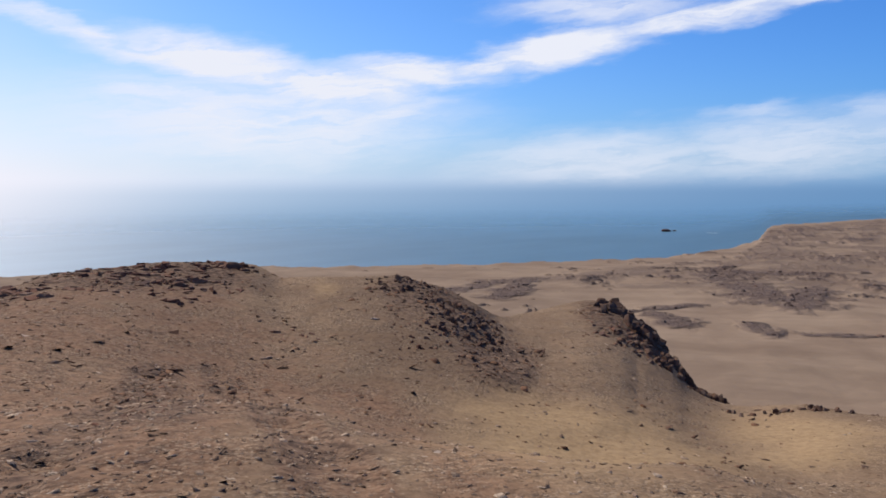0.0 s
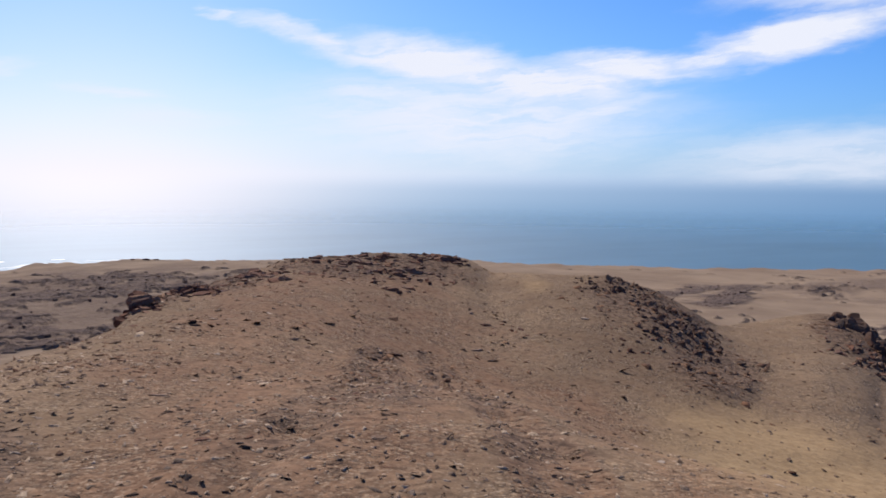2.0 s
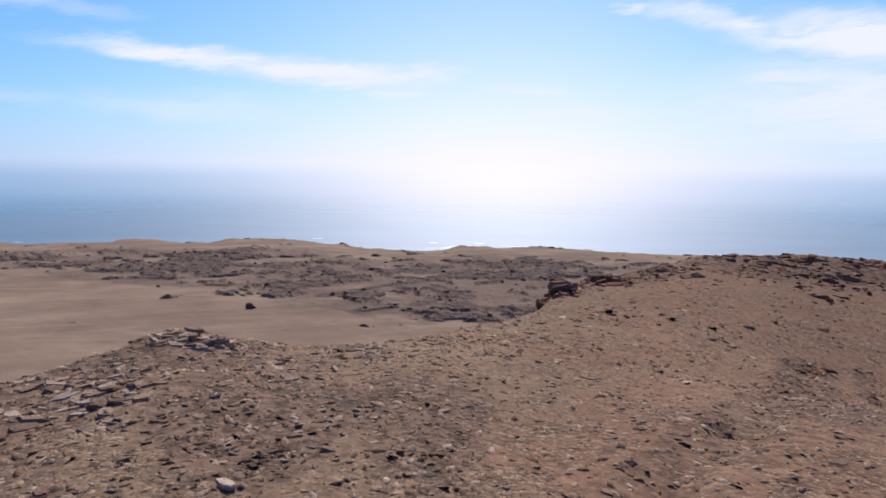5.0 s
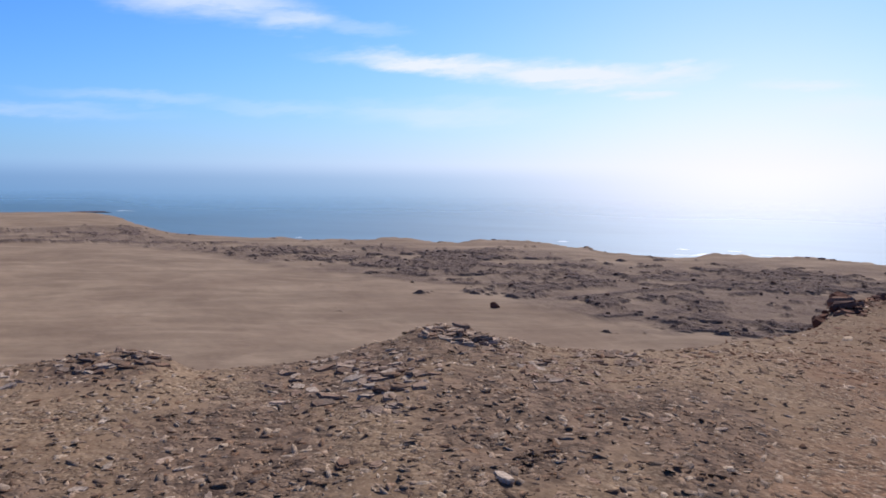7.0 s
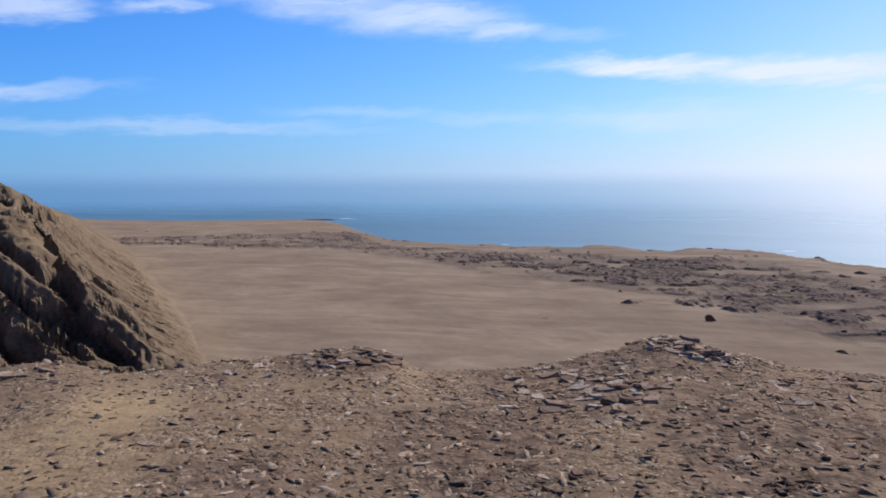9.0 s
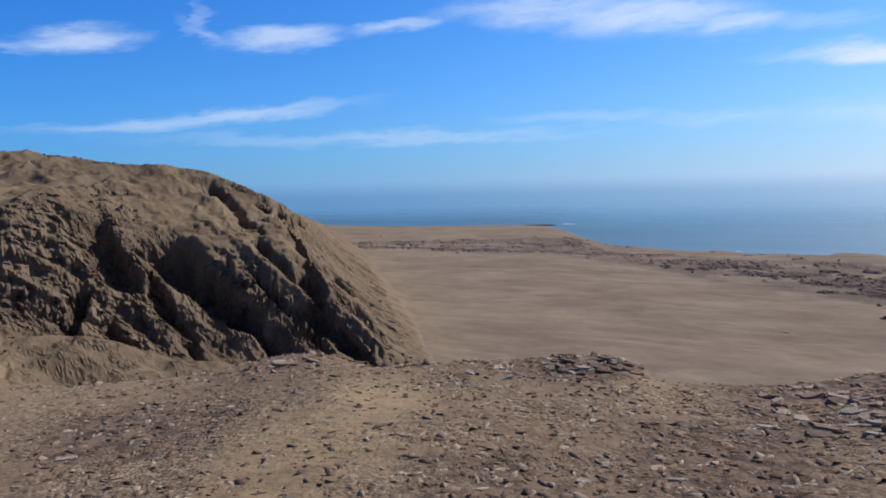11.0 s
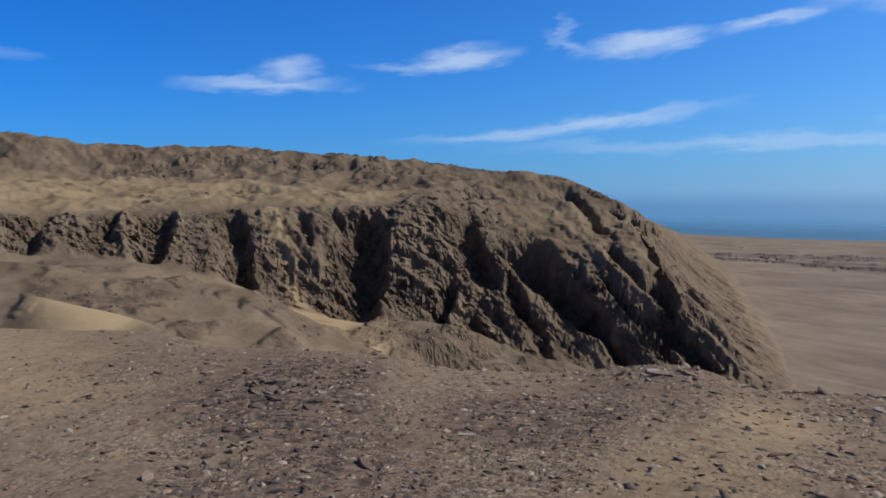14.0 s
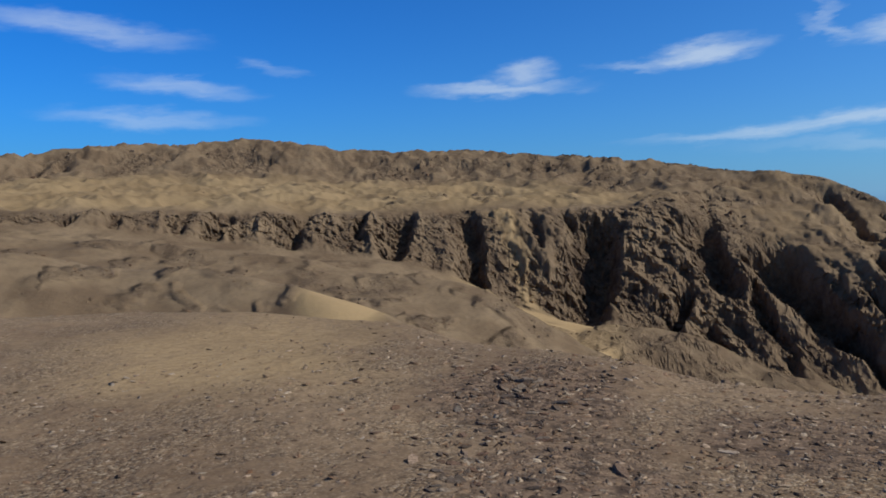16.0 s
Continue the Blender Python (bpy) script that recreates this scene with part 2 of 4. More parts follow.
def sea_material():
    made, n, shader = material("sea_water", 0.3, 1.0)
    shader.inputs["IOR"].default_value = 1.36
    place = n.add("ShaderNodeNewGeometry").outputs["Position"]
    swell = n.noise(n.stretch(place, (0.004, 0.012, 1), -45), 1.0, 5, 0.6)
    n.link(n.mix(n.step(swell, 0.3, 0.7), (0.05, 0.13, 0.195), (0.064, 0.155, 0.23)), shader.inputs["Base Color"])
    surf = n.add("ShaderNodeAttribute", attribute_name="foam").outputs["Fac"]
    broken = n.step(n.math("ADD", surf, n.noise(n.stretch(place, (0.02, 0.05, 1), -45), 1.0, 6, 0.7)), 1.0, 1.2)
    n.link(n.mix(broken, n.mix(n.step(swell, 0.3, 0.7), (0.05, 0.13, 0.195), (0.064, 0.155, 0.23)), (0.75, 0.78, 0.8)), shader.inputs["Base Color"])
    n.link(n.step(broken, 0, 1, 0.58, 0.8), shader.inputs["Roughness"])
    # alpha fades the far water into the painted haze
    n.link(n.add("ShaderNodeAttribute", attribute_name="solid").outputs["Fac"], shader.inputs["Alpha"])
    return made


GROUND, SEA = ground_material(), sea_material()


# ---- ground ----
def lattice(seed):
    rng = np.random.default_rng(seed)
    turn = rng.random((256, 256)) * 2 * np.pi
    return np.cos(turn), np.sin(turn)


def grain(x, y, seed):
    """Gradient noise, about -0.7 to 0.7."""
    gx, gy = lattice(seed)
    i, j = np.floor(x).astype(int), np.floor(y).astype(int)
    u, v = x - i, y - j
    fu, fv = u * u * u * (u * (6 * u - 15) + 10), v * v * v * (v * (6 * v - 15) + 10)

    def corner(a, b):
        p, q = (i + a) % 256, (j + b) % 256
        return gx[p, q] * (u - a) + gy[p, q] * (v - b)

    low, high = corner(0, 0) * (1 - fu) + corner(1, 0) * fu, corner(0, 1) * (1 - fu) + corner(1, 1) * fu
    return low * (1 - fv) + high * fv


def fractal(x, y, size, octaves, seed, gain=0.5, ridged=False):
    total, amount, weight = 0.0, 1.0, 0.0
    for k in range(octaves):
        layer = grain(x / size, y / size, seed + k)
        if ridged:
            layer = 0.5 - 2 * np.abs(layer)
        total, weight = total + amount * layer, weight + amount
        amount, size = amount * gain, size * 0.5
    return total / weight


def curve(knots, column, at):
    """A smooth monotone curve through one column of rows of knots."""
    x = np.array([k[0] for k in knots], float)
    y = np.array([k[column] for k in knots], float)
    h, d = np.diff(x), np.diff(y) / np.diff(x)
    m = np.zeros(len(x))
    same = d[:-1] * d[1:] > 0
    w1, w2 = 2 * h[1:] + h[:-1], h[1:] + 2 * h[:-1]
    m[1:-1][same] = ((w1 + w2)[same]) / (w1[same] / d[:-1][same] + w2[same] / d[1:][same])
    at = np.clip(at, x[0], x[-1])
    i = np.clip(np.searchsorted(x, at) - 1, 0, len(h) - 1)
    t = (at - x[i]) / h[i]
    return (y[i] * (1 + 2 * t) * (1 - t) ** 2 + m[i] * h[i] * t * (1 - t) ** 2 + y[i + 1] * t * t * (3 - 2 * t) + m[i + 1] * h[i] * t * t * (t - 1))


def profile(r, rings):
    """Heights along each heading, smooth through rings of (distance, height) arrays over the headings."""
    R = np.stack([a for a, _ in rings])
    Z = np.stack([b for _, b in rings])
    h = np.diff(R, axis=0)
    d = np.diff(Z, axis=0) / h
    m = np.zeros_like(R)
    same = d[:-1] * d[1:] > 0
    w1, w2 = 2 * h[1:] + h[:-1], h[1:] + 2 * h[:-1]
    with np.errstate(divide="ignore", invalid="ignore"):
        inner = (w1 + w2) / (w1 / d[:-1] + w2 / d[1:])
    m[1:-1] = np.where(same, inner, 0)
    m[0], m[-1] = d[0], d[-1]
    out = np.repeat(Z[-1][:, None], r.shape[1], axis=1)
    for k in range(len(rings) - 1):
        a, b, span = R[k][:, None], R[k + 1][:, None], h[k][:, None]
        t = np.clip((r - a) / span, 0, 1)
        part_z = (Z[k][:, None] * (1 + 2 * t) * (1 - t) ** 2 + m[k][:, None] * span * t * (1 - t) ** 2
                  + Z[k + 1][:, None] * t * t * (3 - 2 * t) + m[k + 1][:, None] * span * t * t * (t - 1))
        out = np.where((r >= a) & (r < b), part_z, out)
    return out


def ease(x, low, high):
    t = np.clip((x - low) / (high - low), 0, 1)
    return t * t * (3 - 2 * t)


# the knoll: heading, distance of its brow, slope down to it from the eye; heading, distance and height half way out
BROW = [
    (-70, 20, -14), (-40, 20, -15), (-31, 20, -15.6), (-26, 21, -15.5), (-22, 23, -16.0), (-18.5, 25, -14.9), (-17.0, 27, -12.9), (-13.2, 28, -9.4),
    (-11, 28, -9.0), (-6, 26, -10.0), (-4.5, 24, -10.2), (-2, 23, -9.1), (1, 23, -7.75), (5.6, 23, -6.95), (12, 24, -6.9), (14.5, 25, -5.8),
    (20, 25, -5.6), (25, 24, -5.7), (30, 21, -6.7), (34, 19, -7.8), (37.5, 17, -8.6), (39.5, 14, -10.5), (45, 11.5, -12.0),
    (50, 10, -13.1), (56, 9.5, -13.2), (62, 9, -12.6), (66, 8.6, -12.1), (71, 8, -13.6), (78, 7.5, -14.8), (83, 7.5, -14.8),
]
BROW_INLAND = [
    (83, 7.5, -14.8), (86.5, 8, -13.3), (95, 8, -13.7), (104, 8, -14.0), (108, 8.4, -12.9), (110, 8.5, -12.7), (117, 8.5, -13.4), (125, 8.7, -13.2),
    (131, 9, -12.3), (136, 9.5, -11.5), (143, 10.5, -10.6), (148, 12, -9.3), (157, 14, -8.4), (165, 15.5, -7.8), (176, 17, -7.3), (200, 22, -5), (290, 20, -14),
]
HOLLOW = [
    (-70, 11, -2.4), (-30, 11, -2.7), (-15, 12.5, -2.9), (0, 12.5, -2.45), (14, 14, -1.9), (26, 12, -1.0), (37, 9, -0.55), (50, 6, -0.1),
    (65, 5, -0.02), (80, 4.6, -0.1), (100, 5, -0.08), (125, 5.2, -0.15), (140, 6, -0.2), (157, 7.5, -0.3), (176, 9, -0.45), (200, 11, -0.3), (290, 11, -2.4),
]
# where the land ends: heading, slope down to it from the eye
SHORE = [
    (-180, -1.2), (-60, -1.6), (-31, -2.4), (-27, -2.75), (-24.2, -3.0), (-23.2, -4.1), (-20, -4.9), (-17, -5.5), (-7, -5.95), (3, -6.3), (13, -6.1),
    (28, -5.85), (32, -5.95), (38.7, -5.7), (45.5, -5.8), (47.2, -6.05), (52.3, -6.05), (54.6, -5.7), (58, -5.4), (61.7, -5.15), (65, -5.42),
    (70.3, -5.1), (72.5, -5.25), (81, -5.0), (86, -4.6), (88.6, -3.9), (90.2, -3.3), (91.4, -3.05), (95, -2.95), (101, -2.88), (108, -2.6), (130, -1.6), (180, -1.2),
]
SEA_LEVEL = -80.0
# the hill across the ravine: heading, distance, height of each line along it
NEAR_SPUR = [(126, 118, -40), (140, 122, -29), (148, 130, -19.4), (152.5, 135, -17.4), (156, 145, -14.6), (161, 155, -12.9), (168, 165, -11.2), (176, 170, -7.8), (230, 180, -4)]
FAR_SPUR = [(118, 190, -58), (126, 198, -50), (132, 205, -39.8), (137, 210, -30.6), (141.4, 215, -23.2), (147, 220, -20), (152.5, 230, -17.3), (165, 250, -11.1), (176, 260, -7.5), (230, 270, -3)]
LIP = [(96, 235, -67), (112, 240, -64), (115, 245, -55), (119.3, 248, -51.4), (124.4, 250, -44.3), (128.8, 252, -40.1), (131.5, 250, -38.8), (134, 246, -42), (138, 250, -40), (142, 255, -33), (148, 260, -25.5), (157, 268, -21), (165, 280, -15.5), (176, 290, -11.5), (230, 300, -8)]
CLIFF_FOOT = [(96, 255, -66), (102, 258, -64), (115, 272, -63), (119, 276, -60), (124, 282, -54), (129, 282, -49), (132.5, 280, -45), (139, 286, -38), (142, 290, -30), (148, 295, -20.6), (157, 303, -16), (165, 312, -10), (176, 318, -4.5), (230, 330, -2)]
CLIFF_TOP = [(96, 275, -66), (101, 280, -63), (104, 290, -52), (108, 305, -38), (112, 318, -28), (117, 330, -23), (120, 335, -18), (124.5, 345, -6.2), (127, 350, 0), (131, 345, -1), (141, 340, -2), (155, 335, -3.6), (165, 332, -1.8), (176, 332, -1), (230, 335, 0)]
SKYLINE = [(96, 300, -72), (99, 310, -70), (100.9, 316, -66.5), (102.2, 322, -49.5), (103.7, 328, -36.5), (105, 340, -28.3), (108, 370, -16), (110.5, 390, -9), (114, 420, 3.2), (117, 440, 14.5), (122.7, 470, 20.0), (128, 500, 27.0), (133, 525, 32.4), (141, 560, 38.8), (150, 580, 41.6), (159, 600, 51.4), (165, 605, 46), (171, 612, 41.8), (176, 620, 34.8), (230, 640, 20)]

# hollows worn into the cliff: heading and slope from the eye at the top, the same at the foot, half width in degrees, depth
HOLLOWS = [
    (171.5, -0.75, 171.9, -1.54, 0.9, 4), (168.2, -0.68, 168.6, -1.72, 0.7, 4), (163.7, -0.56, 164.5, -2.51, 0.8, 5), (160.9, -0.67, 162.3, -3.06, 0.9, 7),
    (154.8, -0.72, 156.3, -3.31, 1.2, 9), (146.9, -0.87, 148.5, -4.31, 1.2, 10), (150.2, -1.02, 150.7, -2.52, 0.6, 4), (142.5, -0.72, 141.4, -5.99, 1.3, 13),
    (137.0, -1.27, 136.6, -3.47, 0.6, 5), (134.4, -1.06, 133.5, -3.02, 0.7, 5), (131.2, -1.5, 132.9, -8.01, 2.3, 18), (125.1, -1.07, 122.9, -5.81, 1.7, 15),
]
HOLLOWS_SEAWARD = [
    (125.8, -6.66, 126.3, -9.19, 1.0, 10), (121.0, -4.94, 120.2, -8.87, 0.7, 9), (119.6, -3.28, 114.7, -9.51, 2.2, 19), (124.3, -9.03, 123.0, -11.65, 0.7, 6),
    (119.9, -9.02, 118.6, -11.82, 0.7, 6), (116.8, 0.63, 114.0, -2.77, 0.8, 7), (110.9, -2.85, 109.2, -7.5, 0.8, 8), (114.7, -8.93, 112.1, -12.67, 0.8, 8),
    (109.8, -8.78, 106.4, -12.34, 1.2, 10),
]
# furrows down the seaward flank, in the same terms
FURROWS = [
    (109.0, -2.85, 105.3, -6.02, 0.39, 4), (113.2, -0.96, 109.0, -2.85, 0.43, 5), (113.3, -3.57, 110.0, -6.9, 0.57, 6), (110.0, -6.9, 107.3, -10.29, 0.48, 5), (107.6, -7.94, 104.3, -10.99, 0.35, 3.5), (113.4, -5.96, 111.3, -8.78, 0.61, 6), (111.3, -8.78, 108.6, -11.98, 0.52, 6), (111.2, -2.15, 107.2, -5.48, 0.26, 3), (109.7, -4.95, 106.6, -7.93, 0.3, 3),
]
# beds of dark rock crossing the plain: heading and distance of both ends, half width, height
BEDS = [
    (52.8, 350, 50.6, 360, 3.2, 2.2), (49.8, 352, 47.2, 345, 3.8, 2.2), (46.5, 335, 44, 340, 4.5, 2.4), (45, 342, 40.5, 336, 5.5, 1.6), (46, 372, 39, 360, 7, 2.2), (56, 400, 46, 475, 3.5, 1.6), (49.5, 520, 42, 505, 7, 1.8), (67, 590, 59, 525, 6, 1.4),
    (65, 462, 57, 460, 3, 1.0), (48.8, 370, 46, 400, 4, 1.6), (53, 530, 48, 520, 8, 1.5), (107, 920, 94.5, 790, 9, 4.5), (94.5, 790, 82, 765, 9, 3.0),
]
WASHES = [
    (-0.4, 474, -4.3, 550, 9, 0.5), (-4.6, 457, -6.7, 562, 10, 0.5), (-13, 398, -19, 437, 5, 0.6), (-16.2, 403, -18.4, 365, 7, 0.5),
    (-20.3, 611, -23, 500, 13, 0.3), (-23, 500, -25, 455, 15, 0.3), (-27, 520, -26.4, 440, 12, 0.5), (-23, 378, -24.3, 352, 5, 0.5), (-21, 620, -26, 610, 16, 1.5), (-27, 356, -31, 365, 5, 0.3),
]

SEEN_FROM, SEEN_TO = -40.0, 184.0
seen = np.concatenate([np.linspace(SEEN_FROM, 96, 780)[:-1], np.linspace(96, 178, 690)[:-1], np.linspace(178, SEEN_TO, 14)])
degrees_round = np.concatenate([seen, np.linspace(SEEN_TO, 360 + SEEN_FROM, 90)[1:-1]])
reach = np.concatenate([
    np.array([0.35, 0.8]), np.geomspace(1.4, 34, 196)[:-1], np.geomspace(34, 120, 18)[:-1], np.linspace(120, 190, 90)[:-1], np.linspace(190, 250, 46)[:-1], np.linspace(250, 362, 122)[:-1],
    np.linspace(362, 650, 120)[:-1], np.geomspace(650, 1900, 84)[:-1], np.geomspace(1900, 4950, 12)])


def slope_height(r, angle):
    return EYE + (r - ARM) * np.tan(np.radians(angle))


# patches on the knoll: heading, distance, reach in degrees, reach in metres, strength
RUTS = [(21, 13, 22.5, 9), (22.5, 9, 26.3, 5.8), (26.3, 5.8, 31.1, 4.5), (31.1, 4.5, 34, 3.4), (17, 14, 14.4, 9.7), (14.4, 9.7, 11.9, 6.9), (11.9, 6.9, 8.3, 5.7), (8.3, 5.7, 6, 4.2)]
RED = [(20, 13, 14, 8), (29, 17, 8, 6), (27, 10, 14, 6), (6, 12, 6, 3), (22, 21, 9, 4), (33, 18, 5, 3), (27, 4.5, 11, 2.5), (25, 7, 20, 6.5), (30, 13, 8, 5), (3, 8, 8, 3), (14, 10, 9, 4), (36, 9, 8, 3), (-2, 6, 6, 2)]
RUBBLE = [(60, 5.6, 9, 1.6), (80, 5.2, 8, 1.5), (48, 5.5, 6, 1.4), (96, 4.2, 6, 1.0), (132, 4.3, 6, 1.6), (22, 22.6, 9, 2.6), (33, 19, 4, 1.6), (38, 16.5, 3, 1.6), (0.5, 21, 5.5, 3.0), (-4, 18, 4, 3.0), (-14, 26, 4.5, 3.5), (64, 8, 5, 1.2), (74, 7, 7, 1.6), (138, 7.2, 8, 1.8), (136, 5, 9, 1.3), (120, 6.5, 8, 1.0), (20, 7.5, 4, 1.2), (90, 7.6, 5, 0.9)]
BARE = [(109, 4.8, 10, 2.2, 0.55), (104, 6.5, 5, 1.2, 0.6), (-12, 12, 14, 5, 0.75), (-8, 7.5, 13, 2.5, 0.7), (9, 22, 1.6, 3, 0.4), (160, 11, 14, 4, 0.7), (-25, 17, 6, 4, 0.8)]


def terrain(heading, r):
    """Height of the ground and its rock, sand and plain masks; heading is a column of degrees, r a row of metres."""
    a = heading[:, 0]
    wrapped = (a + 180) % 360 - 180
    brow_r = np.where(a < 83, curve(BROW, 1, a), curve(BROW_INLAND, 1, a))
    brow_z = slope_height(brow_r, np.where(a < 83, curve(BROW, 2, a), curve(BROW_INLAND, 2, a)))
    hollow_r, hollow_z = curve(HOLLOW, 1, a), curve(HOLLOW, 2, a)
    angle = curve(SHORE, 1, wrapped)
    shore_r = (SEA_LEVEL + 5 - EYE) / np.tan(np.radians(angle))
    one = np.ones_like(a)
    # the ground just short of the brow: evened out across the mounds, so that their crests stand up as ledges
    def before_brow(at):
        rim_r = curve(BROW, 1, at)
        rim_z, dip_r, dip_z = slope_height(rim_r, curve(BROW, 2, at)), curve(HOLLOW, 1, at), curve(HOLLOW, 2, at)
        return dip_z + (rim_z - dip_z) * (0.88 * rim_r - dip_r) / (rim_r - dip_r)

    inner_r = 0.88 * brow_r
    straight = hollow_z + (brow_z - hollow_z) * (inner_r - hollow_r) / (brow_r - hollow_r)
    even = sum(before_brow(a + d) for d in np.arange(-4.0, 4.1, 1.0)) / 9
    inner_z = straight + 0.6 * (even - straight) * (1 - ease(a, -6, 2)) * ease(a, -38, -28)
    land = profile(r, [
        (0 * one, 0 * one), (0.4 * hollow_r, 0.12 * hollow_z), (hollow_r, hollow_z), (inner_r, inner_z), (brow_r, brow_z), (brow_r * 1.15 + 1, brow_z - 0.035 * brow_r - 1.2),
        (brow_r + 112, -60 * one), (brow_r + 175, -63.5 * one), (0.6 * shore_r + 70, -68 * one), (shore_r - 2, (SEA_LEVEL + 5.5) * one), (shore_r + 16, (SEA_LEVEL - 3) * one),
        (shore_r + 300, (SEA_LEVEL - 18) * one), (5200 * one, (SEA_LEVEL - 40) * one)])
    x, y = -np.sin(np.radians(heading)) * r, np.cos(np.radians(heading)) * r
    brow = brow_r[:, None]
    on_knoll = 1 - ease(r, brow * 1.0, brow * 1.0 + 4)
    on_plain = ease(r, brow + 90, brow + 150)
    # bedrock breaking through the sand of the plain: ragged patches, thickest toward the coast
    bend = fractal(x, y, 160, 4, 11) * 60
    coast = shore_r[:, None]
    onset = np.interp(heading, [20, 45, 50, 60, 70, 80, 95, 110], [330, 280, 290, 350, 425, 520, 740, 860])
    west_beds = ease(r, onset * 0.92, onset * 1.3) * ease(heading, 12, 32) * (1 - 0.85 * ease(heading, 82, 92) * ease(r, 960, 1040))
    east_beds = (0.3 + 0.55 * ease(r, 430, 640) * ease(-heading, -2, 14)) * (1 - ease(heading, 12, 32)) * ease(r, 330, 400)
    sparse = 0.36 * ease(r, 320, 420) * ease(heading, 26, 40) * (1 - ease(heading, 72, 84))
    dense = np.maximum(np.maximum(west_beds, sparse), east_beds) * (1 - 0.6 * ease(r, coast - 190, coast - 90))
    patch = fractal(x + bend * 0.1, y, 30, 6, 31, 0.64) + 0.45 * fractal(x, y, 120, 3, 33)
    flakes = fractal(x, y, 7, 3, 24, 0.6)
    ledge = ease(patch + 0.36 * dense - 0.36, -0.02, 0.1) * ease(dense, 0.02, 0.2)
    grit = ease(fractal(x, y, 60, 5, 35, 0.6) + 0.34 * dense - 0.16, -0.1, 0.2) * ease(dense, 0.2, 0.6)
    dark = np.maximum(ledge * (0.82 + 0.5 * flakes), 0.5 * grit)
    beds, stain = 0 * r, 0 * r
    wx, wy = x + bend * 0.12 + fractal(x, y, 30, 4, 47) * 9, y + bend * 0.12 + fractal(x, y, 30, 4, 49) * 9
    uneven = fractal(x, y, 20, 4, 48, 0.6) * 1.3
    for h1, r1, h2, r2, half, tall in BEDS + WASHES:
        ax, ay, bx, by = -math.sin(radians(h1)) * r1, math.cos(radians(h1)) * r1, -math.sin(radians(h2)) * r2, math.cos(radians(h2)) * r2
        along_bed = np.clip(((wx - ax) * (bx - ax) + (wy - ay) * (by - ay)) / ((bx - ax) ** 2 + (by - ay) ** 2), 0, 1)
        gap = np.hypot(wx - ax - along_bed * (bx - ax), wy - ay - along_bed * (by - ay))
        near_bed = 1 - ease(gap / (0.15 + 1.7 * np.clip(0.5 + uneven, 0, 1)), 0.5 * half, 2.0 * half)
        beds = np.maximum(beds, tall * near_bed)
        stain = np.maximum(stain, near_bed)
    land = land + on_plain * beds * 0.6 * (0.7 + 0.6 * flakes)
    dark = np.maximum(dark, 0.85 * stain * ease(fractal(x, y, 16, 5, 44, 0.65), -0.55, -0.05))
    land = land + on_plain * (fractal(x, y, 120, 6, 41, 0.58) * 5.0 + ledge * (1.5 + 1.6 * flakes) * (r < coast - 10)) * ease(shore_r[:, None] + 40 - r, 0, 120)
    land = land + on_plain * fractal(x, y, 45, 6, 45, 0.6) * 9.0 * (1 - 0.75 * ease(heading, 72, 86)) * ease(shore_r[:, None] + 12 - r, 0, 20) * ease(r, shore_r[:, None] - 60, shore_r[:, None])
    # the knoll's own unevenness
    land = land + on_knoll * (fractal(x, y, 3.5, 3, 51) * 0.14 + (fractal(x, y, 0.45, 3, 52) * 0.02 + fractal(x, y, 0.5, 2, 55) * 0.03) * (1 - ease(r, 5, 10))) * ease(r, 0.8, 3)
    hill, rock_hill, skirt, sand_hill, push, stony_slope = hillside(heading, r, x, y, a)
    over = ease(hill - land, -1.0, 2.0)
    z = np.maximum(land, hill)
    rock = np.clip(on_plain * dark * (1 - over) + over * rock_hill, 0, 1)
    sand = np.maximum(over * sand_hill, skirt)
    plain = on_plain * (1 - over)
    slope_soil = over * stony_slope * (1 - np.clip(skirt, 0, 1))
    plain = np.maximum(plain, over * (1 - stony_slope))
    # darker rubble on the knoll, and bare sandy ground
    rubble = 0 * r
    for h, d, across_deg, deep in RUBBLE:
        rubble = np.maximum(rubble, np.exp(-((heading - h) / across_deg) ** 2 - ((r - d) / deep) ** 2))
    rubble = on_knoll * ease(rubble + fractal(x, y, 1.6, 4, 57) * 0.5, 0.25, 0.7)
    bare = 0 * r
    for h, d, across_deg, deep, strong in BARE:
        bare = np.maximum(bare, strong * np.exp(-((heading - h) / across_deg) ** 2 - ((r - d) / deep) ** 2))
    bare = on_knoll * ease(bare + fractal(x, y, 2.5, 4, 59) * 0.5, 0.2, 0.75)
    red = 0 * r
    for h, d, across_deg, deep in RED:
        red = np.maximum(red, np.exp(-((heading - h) / across_deg) ** 2 - ((r - d) / deep) ** 2))
    for h1, r1, h2, r2 in RUTS:
        ax, ay, bx, by = -math.sin(radians(h1)) * r1, math.cos(radians(h1)) * r1, -math.sin(radians(h2)) * r2, math.cos(radians(h2)) * r2
        way_along = np.clip(((x - ax) * (bx - ax) + (y - ay) * (by - ay)) / ((bx - ax) ** 2 + (by - ay) ** 2), 0, 1)
        gap = np.hypot(x - ax - way_along * (bx - ax), y - ay - way_along * (by - ay)) + fractal(x, y, 1.5, 3, 56) * 0.25
        red = np.maximum(red, 1.6 * (1 - ease(gap, 0.1, 0.5)))
        rubble = np.maximum(rubble, 0.9 * on_knoll * (1 - ease(gap, 0.14, 0.5)) * ease(fractal(x, y, 0.9, 3, 53), -0.3, 0.1))
        z = z - 0.05 * on_knoll * (1 - ease(gap, 0.05, 0.35))
